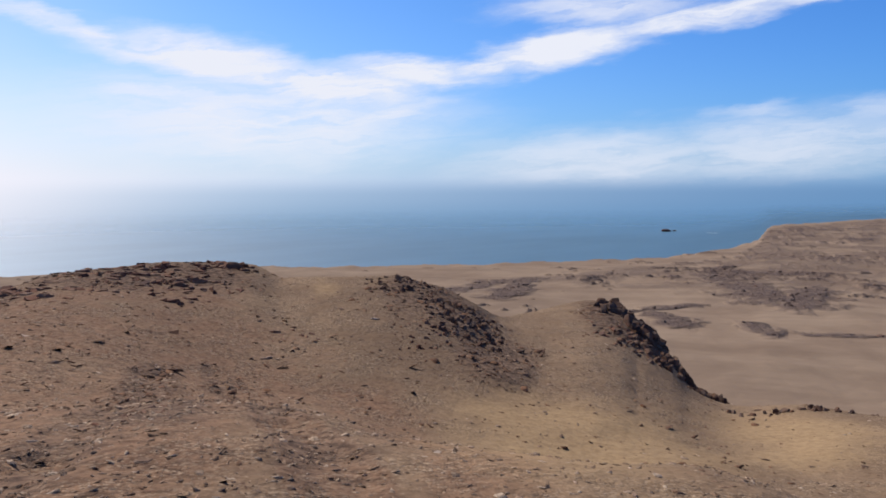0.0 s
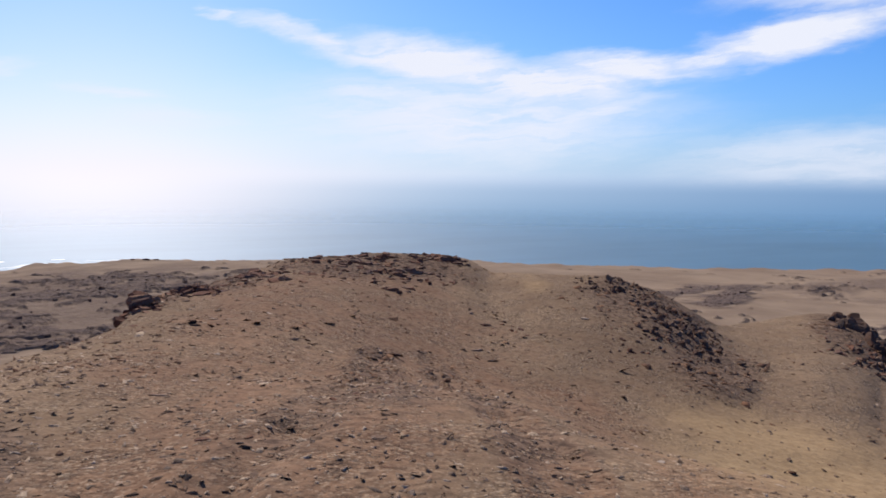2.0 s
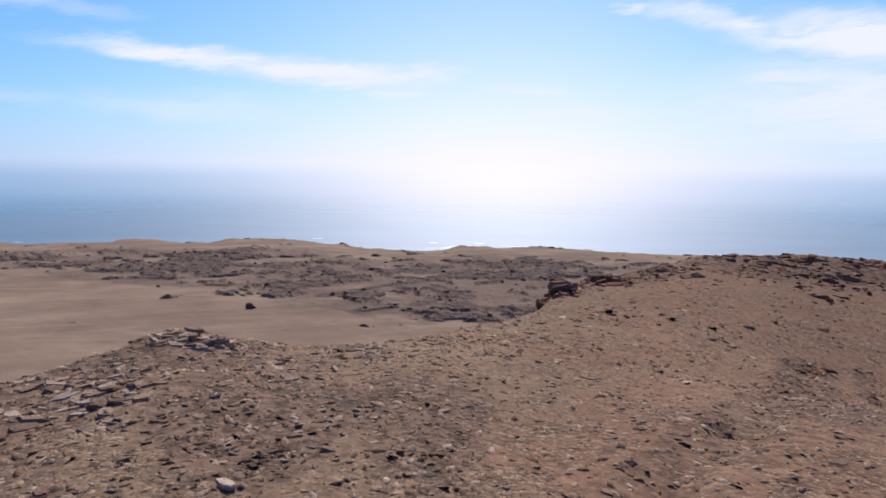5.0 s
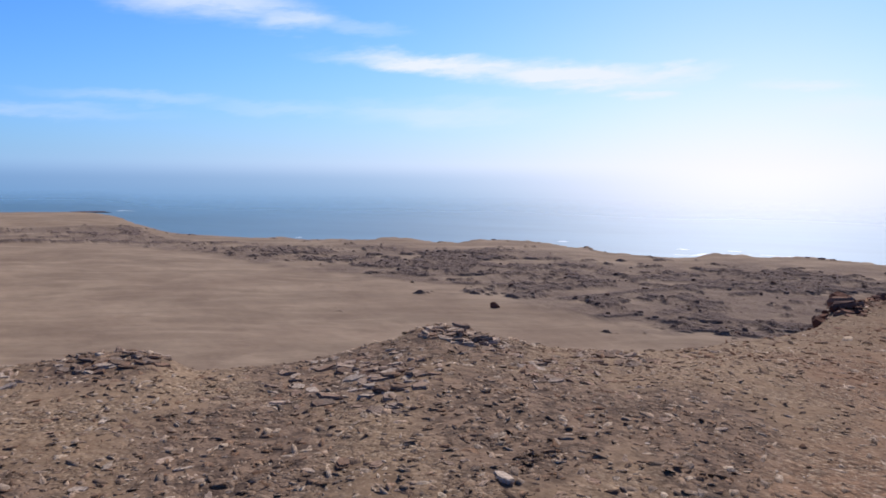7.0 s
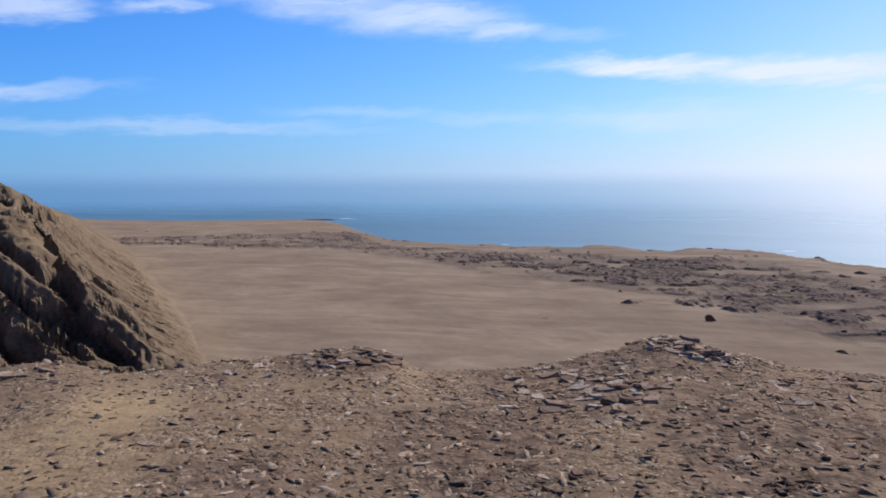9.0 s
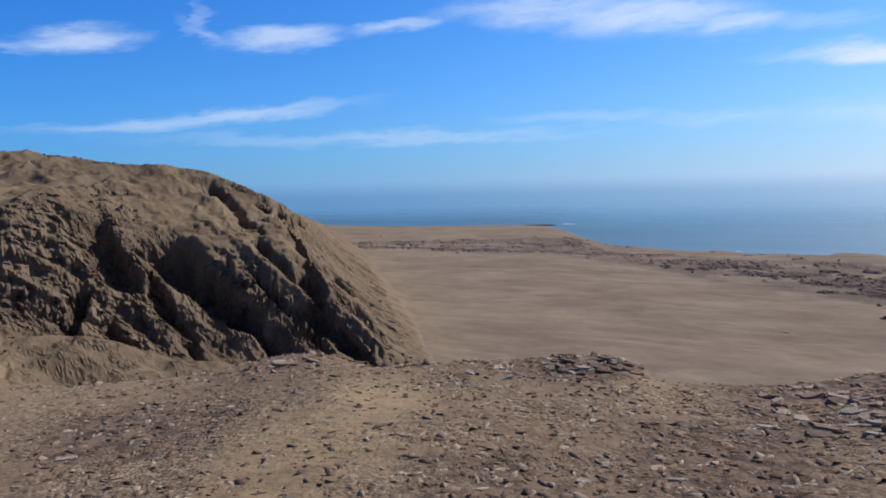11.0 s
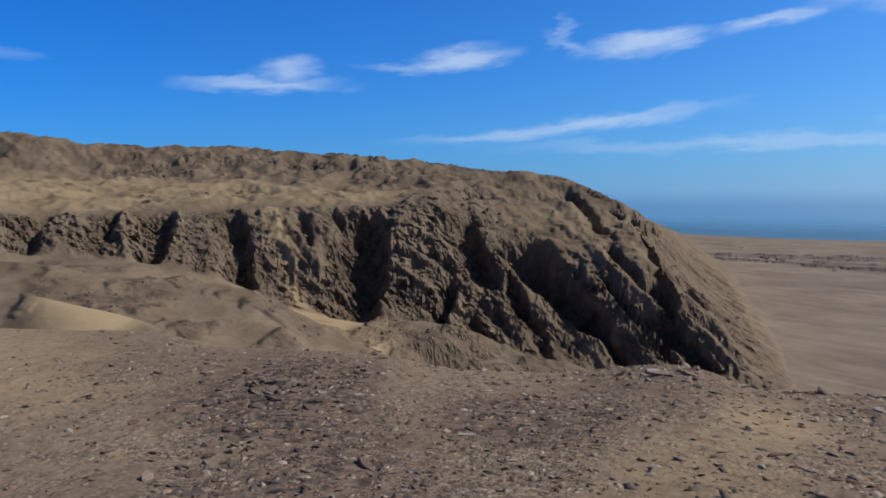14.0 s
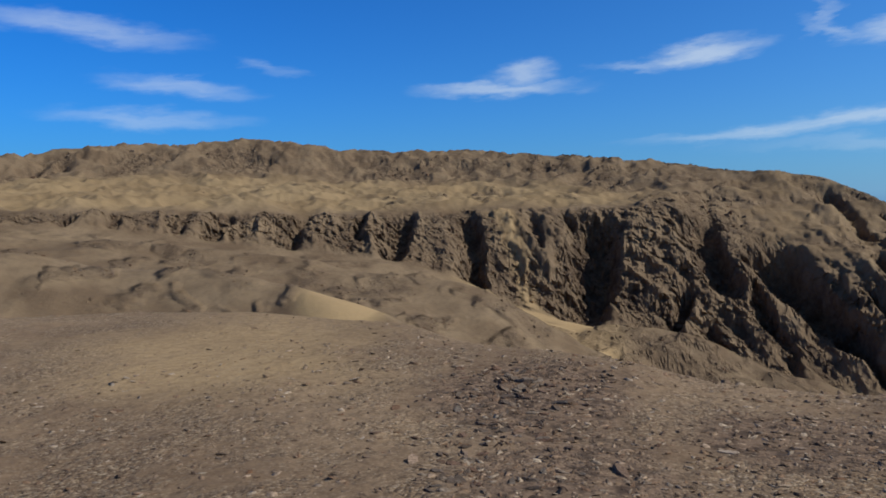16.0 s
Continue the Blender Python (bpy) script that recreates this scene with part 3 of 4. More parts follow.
    red = on_knoll * ease(red + fractal(x, y, 2.0, 5, 60) * 0.8, 0.25, 0.9)
    drift = (over > 0.5) * np.exp(-((heading - 152.2) / 3.4) ** 2 - ((r - 136) / 13) ** 2)
    z = z + 1.6 * drift
    sand = np.maximum(sand, 0.08 * ease(r, 880, 980) * ease(heading, 70, 85) * (1 - over))
    sand, rock = np.maximum(sand, ease(drift, 0.15, 0.6)), rock * (1 - ease(drift, 0.15, 0.6))
    z = z + on_knoll * rubble * (0.05 + 0.22 * fractal(x, y, 2.2, 2, 58)) * ease(r, 5, 12)
    return x, y, z, rock, sand, plain, rubble, bare, red, slope_soil, push * over


def hillside(heading, r, x, y, a):
    if a.min() > 300 or a.max() < 95:
        return r * 0 - 500, r * 0, r * 0, r * 0, r * 0, r * 0

    def line(knots):
        return curve(knots, 1, a), curve(knots, 2, a)

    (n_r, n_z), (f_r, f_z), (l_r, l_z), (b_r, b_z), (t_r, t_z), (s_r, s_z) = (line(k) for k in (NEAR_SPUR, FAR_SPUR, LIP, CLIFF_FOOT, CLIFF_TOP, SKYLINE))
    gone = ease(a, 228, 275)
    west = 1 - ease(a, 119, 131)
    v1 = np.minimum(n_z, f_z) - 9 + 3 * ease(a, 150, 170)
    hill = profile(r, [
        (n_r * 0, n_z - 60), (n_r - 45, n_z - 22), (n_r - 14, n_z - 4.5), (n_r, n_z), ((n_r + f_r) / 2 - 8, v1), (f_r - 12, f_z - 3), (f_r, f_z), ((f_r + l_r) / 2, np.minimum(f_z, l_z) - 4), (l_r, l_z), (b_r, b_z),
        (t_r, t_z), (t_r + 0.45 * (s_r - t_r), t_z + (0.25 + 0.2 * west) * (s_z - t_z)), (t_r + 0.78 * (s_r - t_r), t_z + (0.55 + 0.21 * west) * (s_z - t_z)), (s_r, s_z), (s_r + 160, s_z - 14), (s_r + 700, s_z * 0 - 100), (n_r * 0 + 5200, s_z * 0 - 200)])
    low, high, sky_r = b_r[:, None], t_r[:, None], s_r[:, None]
    seaward = 1 - ease(heading, 119, 131)
    limit = high + (sky_r - 8 - high) * seaward
    face = ease(r, low - 5, low + 8) * (1 - ease(r, limit - 4, limit + 7)) * ease(heading, 97.5, 103)
    flank = face * seaward * ease(r, high - 15, high + 15)
    s = np.radians(heading) * 310
    wander = fractal(x, y, 30, 5, 63, 0.6)
    # ribs run down and seaward on the flank, straight down farther inland
    lean = 1.2 - 1.35 * ease(heading, 128, 156)
    elev = np.degrees(np.arctan2(hill - EYE, r - ARM))
    q = s - lean * (hill + 30) + wander * 9
    fall = hill * 0.8 + r * 0.15
    drop = hill * 1.1 + r * 0.35
    ribs = fractal(q, fall * 0.35, 25, 4, 61, 0.55, True)
    teeth = fractal(q + wander * 6, fall * 0.7, 10, 4, 67, 0.6, True)
    crags = fractal(s + wander * 5, drop, 7.0, 4, 76, 0.62, True)
    lumps = fractal(s, drop, 17, 5, 73, 0.6)
    cut = 0 * r
    inside = ease(r, low - 3, low + 7) * (1 - ease(r, limit + 4, limit + 25)) * ease(heading, 99.5, 103)
    for top, top_slope, foot, foot_slope, half, deep in HOLLOWS + HOLLOWS_SEAWARD:
        up = (elev - foot_slope) / (top_slope - foot_slope)
        off = (heading + wander * 1.6 + 0.5 * crags - (foot + (top - foot) * up)) / half
        off = np.where(off > 0, off * 0.62, -off * 1.5)
        ends = ease(up, -0.3, 0.12) * (1 - ease(up, 0.9, 1.12))
        cut = np.maximum(cut, deep * (1 - ease(off, 0.12, 1.0)) * ends)
    cut = cut * inside
    rough = face * (0.12 + 0.88 * ease(heading, 101, 105))
    broken = 0.55 + 0.9 * ease(fractal(x, y, 45, 3, 71), -0.25, 0.25)
    push = 0.6 * cut - rough * (1 - 0.55 * flank) * (teeth * 3.4 * broken + crags * 4.6 * broken + lumps * 5.0 + fractal(s, drop, 2.6, 3, 77, 0.6, True) * 1.1)
    hill = hill - 0.6 * cut + rough * (ribs * (7.0 - 2.0 * flank) + teeth * 0.9 * broken + lumps * 1.5)
    slant = fractal(r * 0.9 + q * 0.35 + wander * 10, s * 0.22, 19, 4, 64, 0.6, True)
    hill = hill + flank * rough * slant * 7.5
    # scarps under the skyline, and a hummocky bench
    scallop = fractal(s + wander * 20, r * 0.35, 34, 4, 83, 0.5, True)
    upper = ease(r, sky_r - 105, sky_r - 40) * (1 - 0.95 * ease(r, sky_r - 30, sky_r - 4)) * ease(heading, 114, 128)
    hill = hill + upper * (scallop - 0.06) * 14.0 + ease(r, high, high + 20) * (fractal(x, y, 48, 4, 87) * 8.0 + fractal(x, y, 26, 3, 89, 0.5, True) * 6.5) * (1 - 0.8 * seaward)
    hill = hill + ease(r, sky_r - 14, sky_r - 2) * (1 - ease(r, sky_r + 2, sky_r + 20)) * ease(fractal(s, r * 0.2, 22, 4, 84, 0.6), 0.0, 0.25) * 1.5 * ease(heading, 104, 112)
    # low spurs in bedded rock
    spurs = ease(r, n_r[:, None] - 40, n_r[:, None]) * (1 - ease(r, low - 20, low))
    beds = fractal(s * 0.3, hill * 1.2 + r * 0.2, 9.0, 3, 91, 0.5)
    riser = ease(fractal(s * 0.35, hill * 1.3 + r * 0.15, 7.0, 3, 94, 0.55), 0.02, 0.22)
    calm = 1 - np.exp(-((heading - 152.2) / 4.2) ** 4 - ((r - 136) / 17) ** 4)
    bluff = ease(fractal(x, y, 28, 3, 92, 0.55), 0.0, 0.2)
    hill = hill + spurs * calm * (beds * 1.2 + fractal(x, y, 26, 3, 95, 0.5) * 3.0 + bluff * fractal(x, y, 12, 2, 96, 0.5) * 2.0)
    hill = hill - gone[:, None] * 220
    low_sand = ease(r, f_r[:, None] + 8, f_r[:, None] + 20) * (1 - ease(r, low - 2, low + 6)) * ease(heading, 129, 132) * (1 - ease(heading, 140, 145))
    # the toe sweeps out onto the plain
    base = np.interp(r, [250, 276, 370, 500, 649, 950, 1400, 2000], [98.4, 99.2, 101.2, 103.0, 104.3, 106.15, 108.0, 110.0])
    aside = (heading - base) * r * math.pi / 180
    furrow = fractal(q * 0.6 + r * 0.2, r * 0.22, 15, 4, 97, 0.6, True)
    fan = -66.5 + 0.2 * aside + 0.0095 * np.maximum(aside, 0) ** 2
    combed = fractal(r + wander * 16 + s * 0.25, s * 0.22, 24, 4, 62, 0.6, True)
    fan = fan + combed * 9.0 * ease(aside, 1, 16) + furrow * 1.2 * ease(aside, 1, 20)
    outer = (heading < 116) & (fan < hill)
    sight = EYE + (r - ARM) * ((s_z - EYE) / (s_r - ARM))[:, None] - 0.6
    hill = np.where(heading < 116, np.minimum(hill, fan), hill)
    shoulder = np.minimum(fan, sight) - 60 * ease(r, 1000, 1500)
    hill = np.where((heading < 116) & (r > sky_r - 10), np.maximum(hill, shoulder), hill)
    slope_now = np.degrees(np.arctan2(hill - EYE, r - ARM))
    trench = 0 * r
    for top, top_slope, foot, foot_slope, half, deep in FURROWS:
        up = (slope_now - foot_slope) / (top_slope - foot_slope)
        off = (heading + wander * 0.9 + 0.3 * crags - (foot + (top - foot) * up)) / half
        off = np.where(off > 0, off * 0.6, -off * 1.5)
        trench = np.maximum(trench, deep * (1 - ease(off, 0.1, 1.0)) * ease(up, -0.15, 0.1) * (1 - ease(up, 0.9, 1.15)))
    trench = trench * ease(r, low - 3, low + 7) * (heading < 116) * ease(aside, 0, 5) * (1 - ease(r, sky_r + 40, sky_r + 120))
    hill = hill - trench
    apron = ease(heading - base + wander * 3.0 + furrow * 1.5, 0.0, 3.0)
    # bedrock tone, weighted to troughs and hollows so their shade is painted in
    trough_shade = ease(ribs + 0.5 * teeth + 0.35 * lumps, 0.2, -0.12)
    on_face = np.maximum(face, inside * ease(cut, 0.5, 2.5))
    rock = on_face * apron * (0.3 + 0.7 * np.maximum(trough_shade, ease(cut, 1.5, 5.0))) * (1 - 0.42 * flank)
    # flank troughs take dark rock colour, part bedrock, part painted shade
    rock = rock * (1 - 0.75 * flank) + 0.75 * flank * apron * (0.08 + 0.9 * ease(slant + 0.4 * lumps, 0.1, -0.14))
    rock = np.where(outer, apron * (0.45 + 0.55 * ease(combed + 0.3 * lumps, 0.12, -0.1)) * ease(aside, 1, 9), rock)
    # furrows are coloured dark as well, adding to the shade they cast
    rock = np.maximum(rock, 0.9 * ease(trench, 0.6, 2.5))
    # scallop troughs under the skyline are darkened the same way
    rock = np.maximum(rock, upper * (0.3 + 0.7 * ease(scallop, 0.1, -0.1)) * (1 - 0.3 * ease(heading, 146, 156)))
    rock = np.maximum(rock, spurs * calm * np.maximum(0.45 * bluff, 0.6 * riser))
    fringe = ease(r, l_r[:, None] - 26, l_r[:, None] - 14) * (1 - ease(r, l_r[:, None] - 2, l_r[:, None] + 3)) * ease(heading, 108, 114) * (1 - ease(heading, 130, 133))
    rock = np.maximum(rock, fringe * (0.3 + 0.6 * ease(crags + lumps, 0.15, -0.2)))
    hill = hill + ease(r, l_r[:, None] - 30, l_r[:, None] - 12) * (1 - ease(r, l_r[:, None], l_r[:, None] + 8)) * ease(heading, 108, 114) * (1 - ease(heading, 130, 134)) * fractal(x, y, 22, 3, 74, 0.5) * 8.0
    bench = ease(r, high + 2, high + 20) * (1 - ease(r, sky_r - 110, sky_r - 60)) * ease(heading, 122, 134)
    rock = np.maximum(rock, 0.7 * bench * ease(fractal(s * 0.6, r * 0.9, 18, 5, 93, 0.6), 0.12, 0.28) * (1 - 0.5 * ease(heading, 145, 155)))
    crest = ease(r, sky_r - 16, sky_r - 4) * ease(heading, 109, 115) * (1 - ease(heading, 144, 152))
    rock = np.maximum(rock, 0.9 * crest * ease(fractal(s, r * 0.3, 20, 4, 85, 0.6), -0.2, 0.1))
    # a sandy rib down the cliff, its sunlit paleness put into the colour
    climb = np.clip((r - low) / (high - low), 0, 1)
    sunlit_rib = np.exp(-((heading + wander * 1.5 - 136.6 - 3.6 * climb) / 1.0) ** 2) * face
    rock = rock * (1 - 0.7 * sunlit_rib)
    skirt = 0.25 * np.exp(-((heading - base + 0.4) / 1.5) ** 2) * ease(r, 255, 290) * (1 - ease(r, 800, 1100)) * (0.5 + 0.9 * furrow)
    # tan rib crests, painted lighter as if sunlit
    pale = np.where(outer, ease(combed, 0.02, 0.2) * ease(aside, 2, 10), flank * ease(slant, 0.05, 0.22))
    sand = np.maximum(np.maximum(bench * 0.62, low_sand), np.maximum(0.95 * sunlit_rib, 0.22 * pale))
    push = np.where(outer, combed * -1.5 * ease(aside, 1, 18), push) * (1 - gone[:, None])
    return hill, np.clip(rock, 0, 1), np.clip(skirt, 0, 1), np.clip(sand, 0, 1), push, np.where(outer, ease(aside, 0, 8), 1.0)


SURFACE = {}


def build_ground():
    heading, r = degrees_round[:, None], reach[None, :]
    heading, r = heading + 0 * r, r + 0 * heading
    cols = [terrain(heading[k:k + 200], r[k:k + 200]) for k in range(0, len(heading), 200)]
    x, y, z, rock, sand, plain, rubble, bare, red, hill, push = (np.concatenate(c) for c in zip(*cols))
    SURFACE.update(push=push, z=z, rubble=rubble, bare=bare, rock=rock)
    na, nr = x.shape
    x, y = x - np.sin(np.radians(heading)) * push, y + np.cos(np.radians(heading)) * push
    points = np.stack([x, y - ARM, z], -1).reshape(-1, 3)
    centre = np.array([[0, -ARM, 0.0]])
    i, j = np.meshgrid(np.arange(na), np.arange(nr - 1), indexing="ij")
    nxt = (i + 1) % na
    quads = np.stack([i * nr + j, i * nr + j + 1, nxt * nr + j + 1, nxt * nr + j], -1).reshape(-1, 4)
    shore = (SEA_LEVEL + 5 - EYE) / np.tan(np.radians(curve(SHORE, 1, (degrees_round + 180) % 360 - 180)))
    quads = quads[(reach[j] < shore[i] + 280).reshape(-1)]
    hub = na * nr
    fan = np.stack([np.full(na, hub), ((np.arange(na) + 1) % na) * nr, np.arange(na) * nr], -1)[:, ::-1]
    mesh = bpy.data.meshes.new("ground")
    everything = np.concatenate([points, centre])
    mesh.vertices.add(len(everything))
    mesh.vertices.foreach_set("co", everything.ravel())
    loops = np.concatenate([quads.ravel(), fan.ravel()])
    mesh.loops.add(len(loops))
    mesh.loops.foreach_set("vertex_index", loops)
    starts = np.concatenate([np.arange(len(quads)) * 4, len(quads) * 4 + np.arange(na) * 3])
    mesh.polygons.add(len(starts))
    mesh.polygons.foreach_set("loop_start", starts)
    craggy = np.append((rock * (reach[None, :] > 100) * hill).ravel(), 0.0)
    mesh.polygons.foreach_set("use_smooth", craggy[loops[starts]] < 0.3)
    mesh.update(calc_edges=True)
    mesh.validate()
    for name, values in (("rock", rock), ("sand", sand), ("plain", plain), ("rubble", rubble), ("bare", bare), ("red", red), ("hill", hill)):
        layer = mesh.attributes.new(name, "FLOAT", "POINT")
        layer.data.foreach_set("value", np.append(values.ravel(), 0.0).astype(np.float32))
    mesh.materials.append(GROUND)
    return tagged(new("ground", mesh), "brown stony desert knoll above a sandy plain and rocky hill", "ground", kind="structure")


build_ground()


def build_sea():
    """The sea, with surf where it meets the land."""
    a = np.linspace(-180, 180, 721)[:-1]
    shore = (SEA_LEVEL + 5 - EYE) / np.tan(np.radians(curve(SHORE, 1, a)))
    rings = [-60, 0, 10, 20, 40, 55, 70, 85, 110, 160, 300, 450, 650, 900, 1300, 1800]
    # opacity ring by ring, dropping until the far water dissolves into painted haze
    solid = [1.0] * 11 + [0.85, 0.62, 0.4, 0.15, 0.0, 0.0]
    rows = [np.minimum(shore, 3000) + d for d in rings] + [np.full_like(a, 4960.0)]
    foam = [0.2, 0.5, 0.55, 0.4, 0.4, 0.55, 0.5, 0.3, 0.1, 0.0] + [0.0] * (len(rows) - 10)
    exposed = 0.25 + 0.85 * np.exp(-((a - 44) / 10) ** 2) + 0.35 * np.exp(-((a - 91) / 2) ** 2)
    verts = [(-math.sin(radians(h)) * d, math.cos(radians(h)) * d - ARM, SEA_LEVEL) for row in rows for h, d in zip(a, row)]
    m = len(a)
    faces = [(k * m + i, k * m + (i + 1) % m, (k + 1) * m + (i + 1) % m, (k + 1) * m + i) for k in range(len(rows) - 1) for i in range(m)]
    mesh = bpy.data.meshes.new("water")
    mesh.from_pydata(verts, [], [f[::-1] for f in faces])
    layer = mesh.attributes.new("foam", "FLOAT", "POINT")
    layer.data.foreach_set("value", (np.repeat(foam, m) * np.tile(exposed, len(rows))).astype(np.float32))
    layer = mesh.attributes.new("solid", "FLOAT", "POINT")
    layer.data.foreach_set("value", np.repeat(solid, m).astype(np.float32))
    mesh.materials.append(SEA)
    return tagged(new("water", mesh), "hazy blue ocean glittering under the sun", "sea", kind="structure")


build_sea()

# ---- stones ----
def stone_material(name, dark, mid, pale, per_island):
    made, n, shader = material(name, 0.95, 0.06)
    if per_island:
        chance = n.add("ShaderNodeNewGeometry").outputs["Random Per Island"]
    else:
        chance = n.add("ShaderNodeObjectInfo").outputs["Random"]
    place = n.add("ShaderNodeNewGeometry").outputs["Position"]
    tone = n.mix(n.step(chance, 0.0, 0.4), dark, mid)
    tone = n.mix(n.step(chance, 0.55, 1.0), tone, pale)
    # a second draw from the same chance: some stones rusty, some grey
    second = n.math("FRACT", n.math("MULTIPLY", chance, 37.7))
    tone = n.mix(n.step(second, 0.6, 0.95, 0.0, 0.55), tone, n.mix(0.5, tone, (0.26, 0.115, 0.06)))
    tone = n.mix(n.step(second, 0.35, 0.05, 0.0, 0.6), tone, n.mix(0.6, tone, (0.15, 0.128, 0.112)))
    grainy = n.noise(place, 45.0, 5, 0.65)
    tone = n.mix(n.step(grainy, 0.35, 0.65), n.mix(0.45, tone, (0.04, 0.027, 0.02)), tone)
    tone = n.mix(n.step(n.noise(place, 6.0, 4, 0.6), 0.52, 0.7), tone, n.mix(0.45, tone, (0.2, 0.10, 0.05)))
    n.link(tone, shader.inputs["Base Color"])
    bump(n, shader, n.noise(n.stretch(place, (8, 8, 40)), 3.0, 6, 0.7), 0.012, 0.8)
    return made


STONE = stone_material("slate_stone", (0.15, 0.095, 0.064), (0.32, 0.217, 0.15), (0.54, 0.415, 0.31), False)
GRAVEL = stone_material("gravel", (0.125, 0.08, 0.053), (0.27, 0.18, 0.118), (0.5, 0.375, 0.265), True)
RUBBLE_STONE = stone_material("rubble_stone", (0.085, 0.045, 0.03), (0.175, 0.096, 0.058), (0.29, 0.18, 0.11), True)
GREY_ROCK = stone_material("grey_slate", (0.08, 0.058, 0.045), (0.14, 0.101, 0.076), (0.25, 0.185, 0.135), False)
DARK_ROCK = stone_material("dark_rock", (0.1, 0.046, 0.034), (0.19, 0.092, 0.06), (0.3, 0.172, 0.11), False)


def on_ground(heading, r, key="z"):
    """The ground's height, or one of its masks, at headings and distances from the knoll's middle."""
    table = SURFACE[key]
    u = np.interp(np.asarray(heading, float), seen, np.arange(len(seen)))
    u = np.clip(u, 0, len(seen) - 1.001)
    r = np.asarray(r, float)
    j = np.clip(np.searchsorted(reach, r) - 1, 0, len(reach) - 2)
    v = np.clip((r - reach[j]) / (reach[j + 1] - reach[j]), 0, 1)
    i = u.astype(int)
    f = u - i
    return (table[i, j] * (1 - f) * (1 - v) + table[i + 1, j] * f * (1 - v) + table[i, j + 1] * (1 - f) * v + table[i + 1, j + 1] * f * v)


def spot(heading, r):
    return (-math.sin(radians(heading)) * r, math.cos(radians(heading)) * r - ARM, float(on_ground(heading, r)))


def slab_mesh(seed, sides=8, thick=0.3, material_used=None):
    """A broken slate slab one metre across: an uneven outline in split layers."""
    rng = random.Random(seed)
    bm = bmesh.new()
    stretch = rng.uniform(0.3, 0.7)
    outline = [(a, rng.uniform(0.36, 0.54)) for a in sorted(2 * math.pi * (k + rng.uniform(-0.3, 0.3)) / sides for k in range(sides))]
    rings, tilt = [], (rng.uniform(-0.12, 0.12), rng.uniform(-0.12, 0.12))
    for level, grow in ((-0.5, 0.9), (0.05, 1.0), (0.12, rng.uniform(0.86, 0.97)), (0.5, rng.uniform(0.7, 0.9))):
        ring = []
        for a, d in outline:
            d2 = d * grow * rng.uniform(0.93, 1.05)
            x, y = math.cos(a) * d2, math.sin(a) * d2 * stretch
            ring.append(bm.verts.new((x, y, level * thick + (x * tilt[0] + y * tilt[1]) * (level > 0) + rng.uniform(-0.02, 0.02))))
        rings.append(ring)
    for low, high in zip(rings, rings[1:]):
        for k in range(sides):
            bm.faces.new((low[k], low[(k + 1) % sides], high[(k + 1) % sides], high[k]))
    bm.faces.new(rings[-1])
    bm.faces.new(rings[0][::-1])
    bmesh.ops.triangulate(bm, faces=[f for f in bm.faces if len(f.verts) > 4])
    mesh = bpy.data.meshes.new("slab")
    bm.to_mesh(mesh)
    bm.free()
    mesh.materials.append(material_used or STONE)
    return mesh


def boulder_mesh(seed, flat=0.7, cuts=11, detail=2, material_used=None):
    """An angular boulder one metre across: a lump split along flat faces."""
    rng = random.Random(seed)
    bm = bmesh.new()
    bmesh.ops.create_icosphere(bm, subdivisions=detail, radius=0.6)
    for _ in range(cuts):
        way = Vector((rng.gauss(0, 1), rng.gauss(0, 1), rng.gauss(0, 0.8))).normalized()
        depth = rng.uniform(0.26, 0.46)
        for v in bm.verts:
            over = v.co.dot(way) - depth
            if over > 0:
                v.co -= way * over
    for v in bm.verts:
        v.co += noise.noise_vector(v.co * 3.1 + Vector((seed, 0, 0))) * 0.05
        v.co.z *= flat
    mesh = bpy.data.meshes.new("boulder")
    bm.to_mesh(mesh)
    bm.free()
    mesh.materials.append(material_used or DARK_ROCK)
    return mesh


SLABS = [slab_mesh(k, 7 + k % 3, 0.09 + 0.035 * (k % 4)) for k in range(14)]
GREY_SLABS = [slab_mesh(k + 70, 7 + k % 3, 0.11 + 0.04 * (k % 4), GREY_ROCK) for k in range(10)]
DARK_SLABS = [slab_mesh(k + 40, 7 + k % 3, 0.13 + 0.045 * (k % 4), DARK_ROCK) for k in range(12)]
BOULDERS = [boulder_mesh(k + 3, 0.55 + 0.1 * (k % 4)) for k in range(12)]
# darker rock, with the shade on the crest's steep sides put into its colour
CREST_ROCK = stone_material("crest_rock", (0.06, 0.036, 0.03), (0.115, 0.07, 0.052), (0.2, 0.13, 0.09), False)
CREST_BLOCKS = [boulder_mesh(k + 83, 0.95 + 0.12 * (k % 4), 15, 2, CREST_ROCK) for k in range(10)]


def settle(ob, heading, r, size, rng, sink=0.2, lean=12, turn=None, tall=1.0):
    """Lays a stone on the ground, sunk a little into it."""
    x, y, z = spot(heading, r)
    ob.matrix_world = Matrix.Translation((x, y, z + size * (sink - 0.18) * 0.3)) @ pose(0, 0, 0, rng.uniform(-lean, lean), rng.uniform(-lean, lean), rng.uniform(0, 360) if turn is None else turn) @ Matrix.Diagonal((size, size * rng.uniform(0.75, 1.1), size * tall * rng.uniform(0.8, 1.25), 1))
    return ob


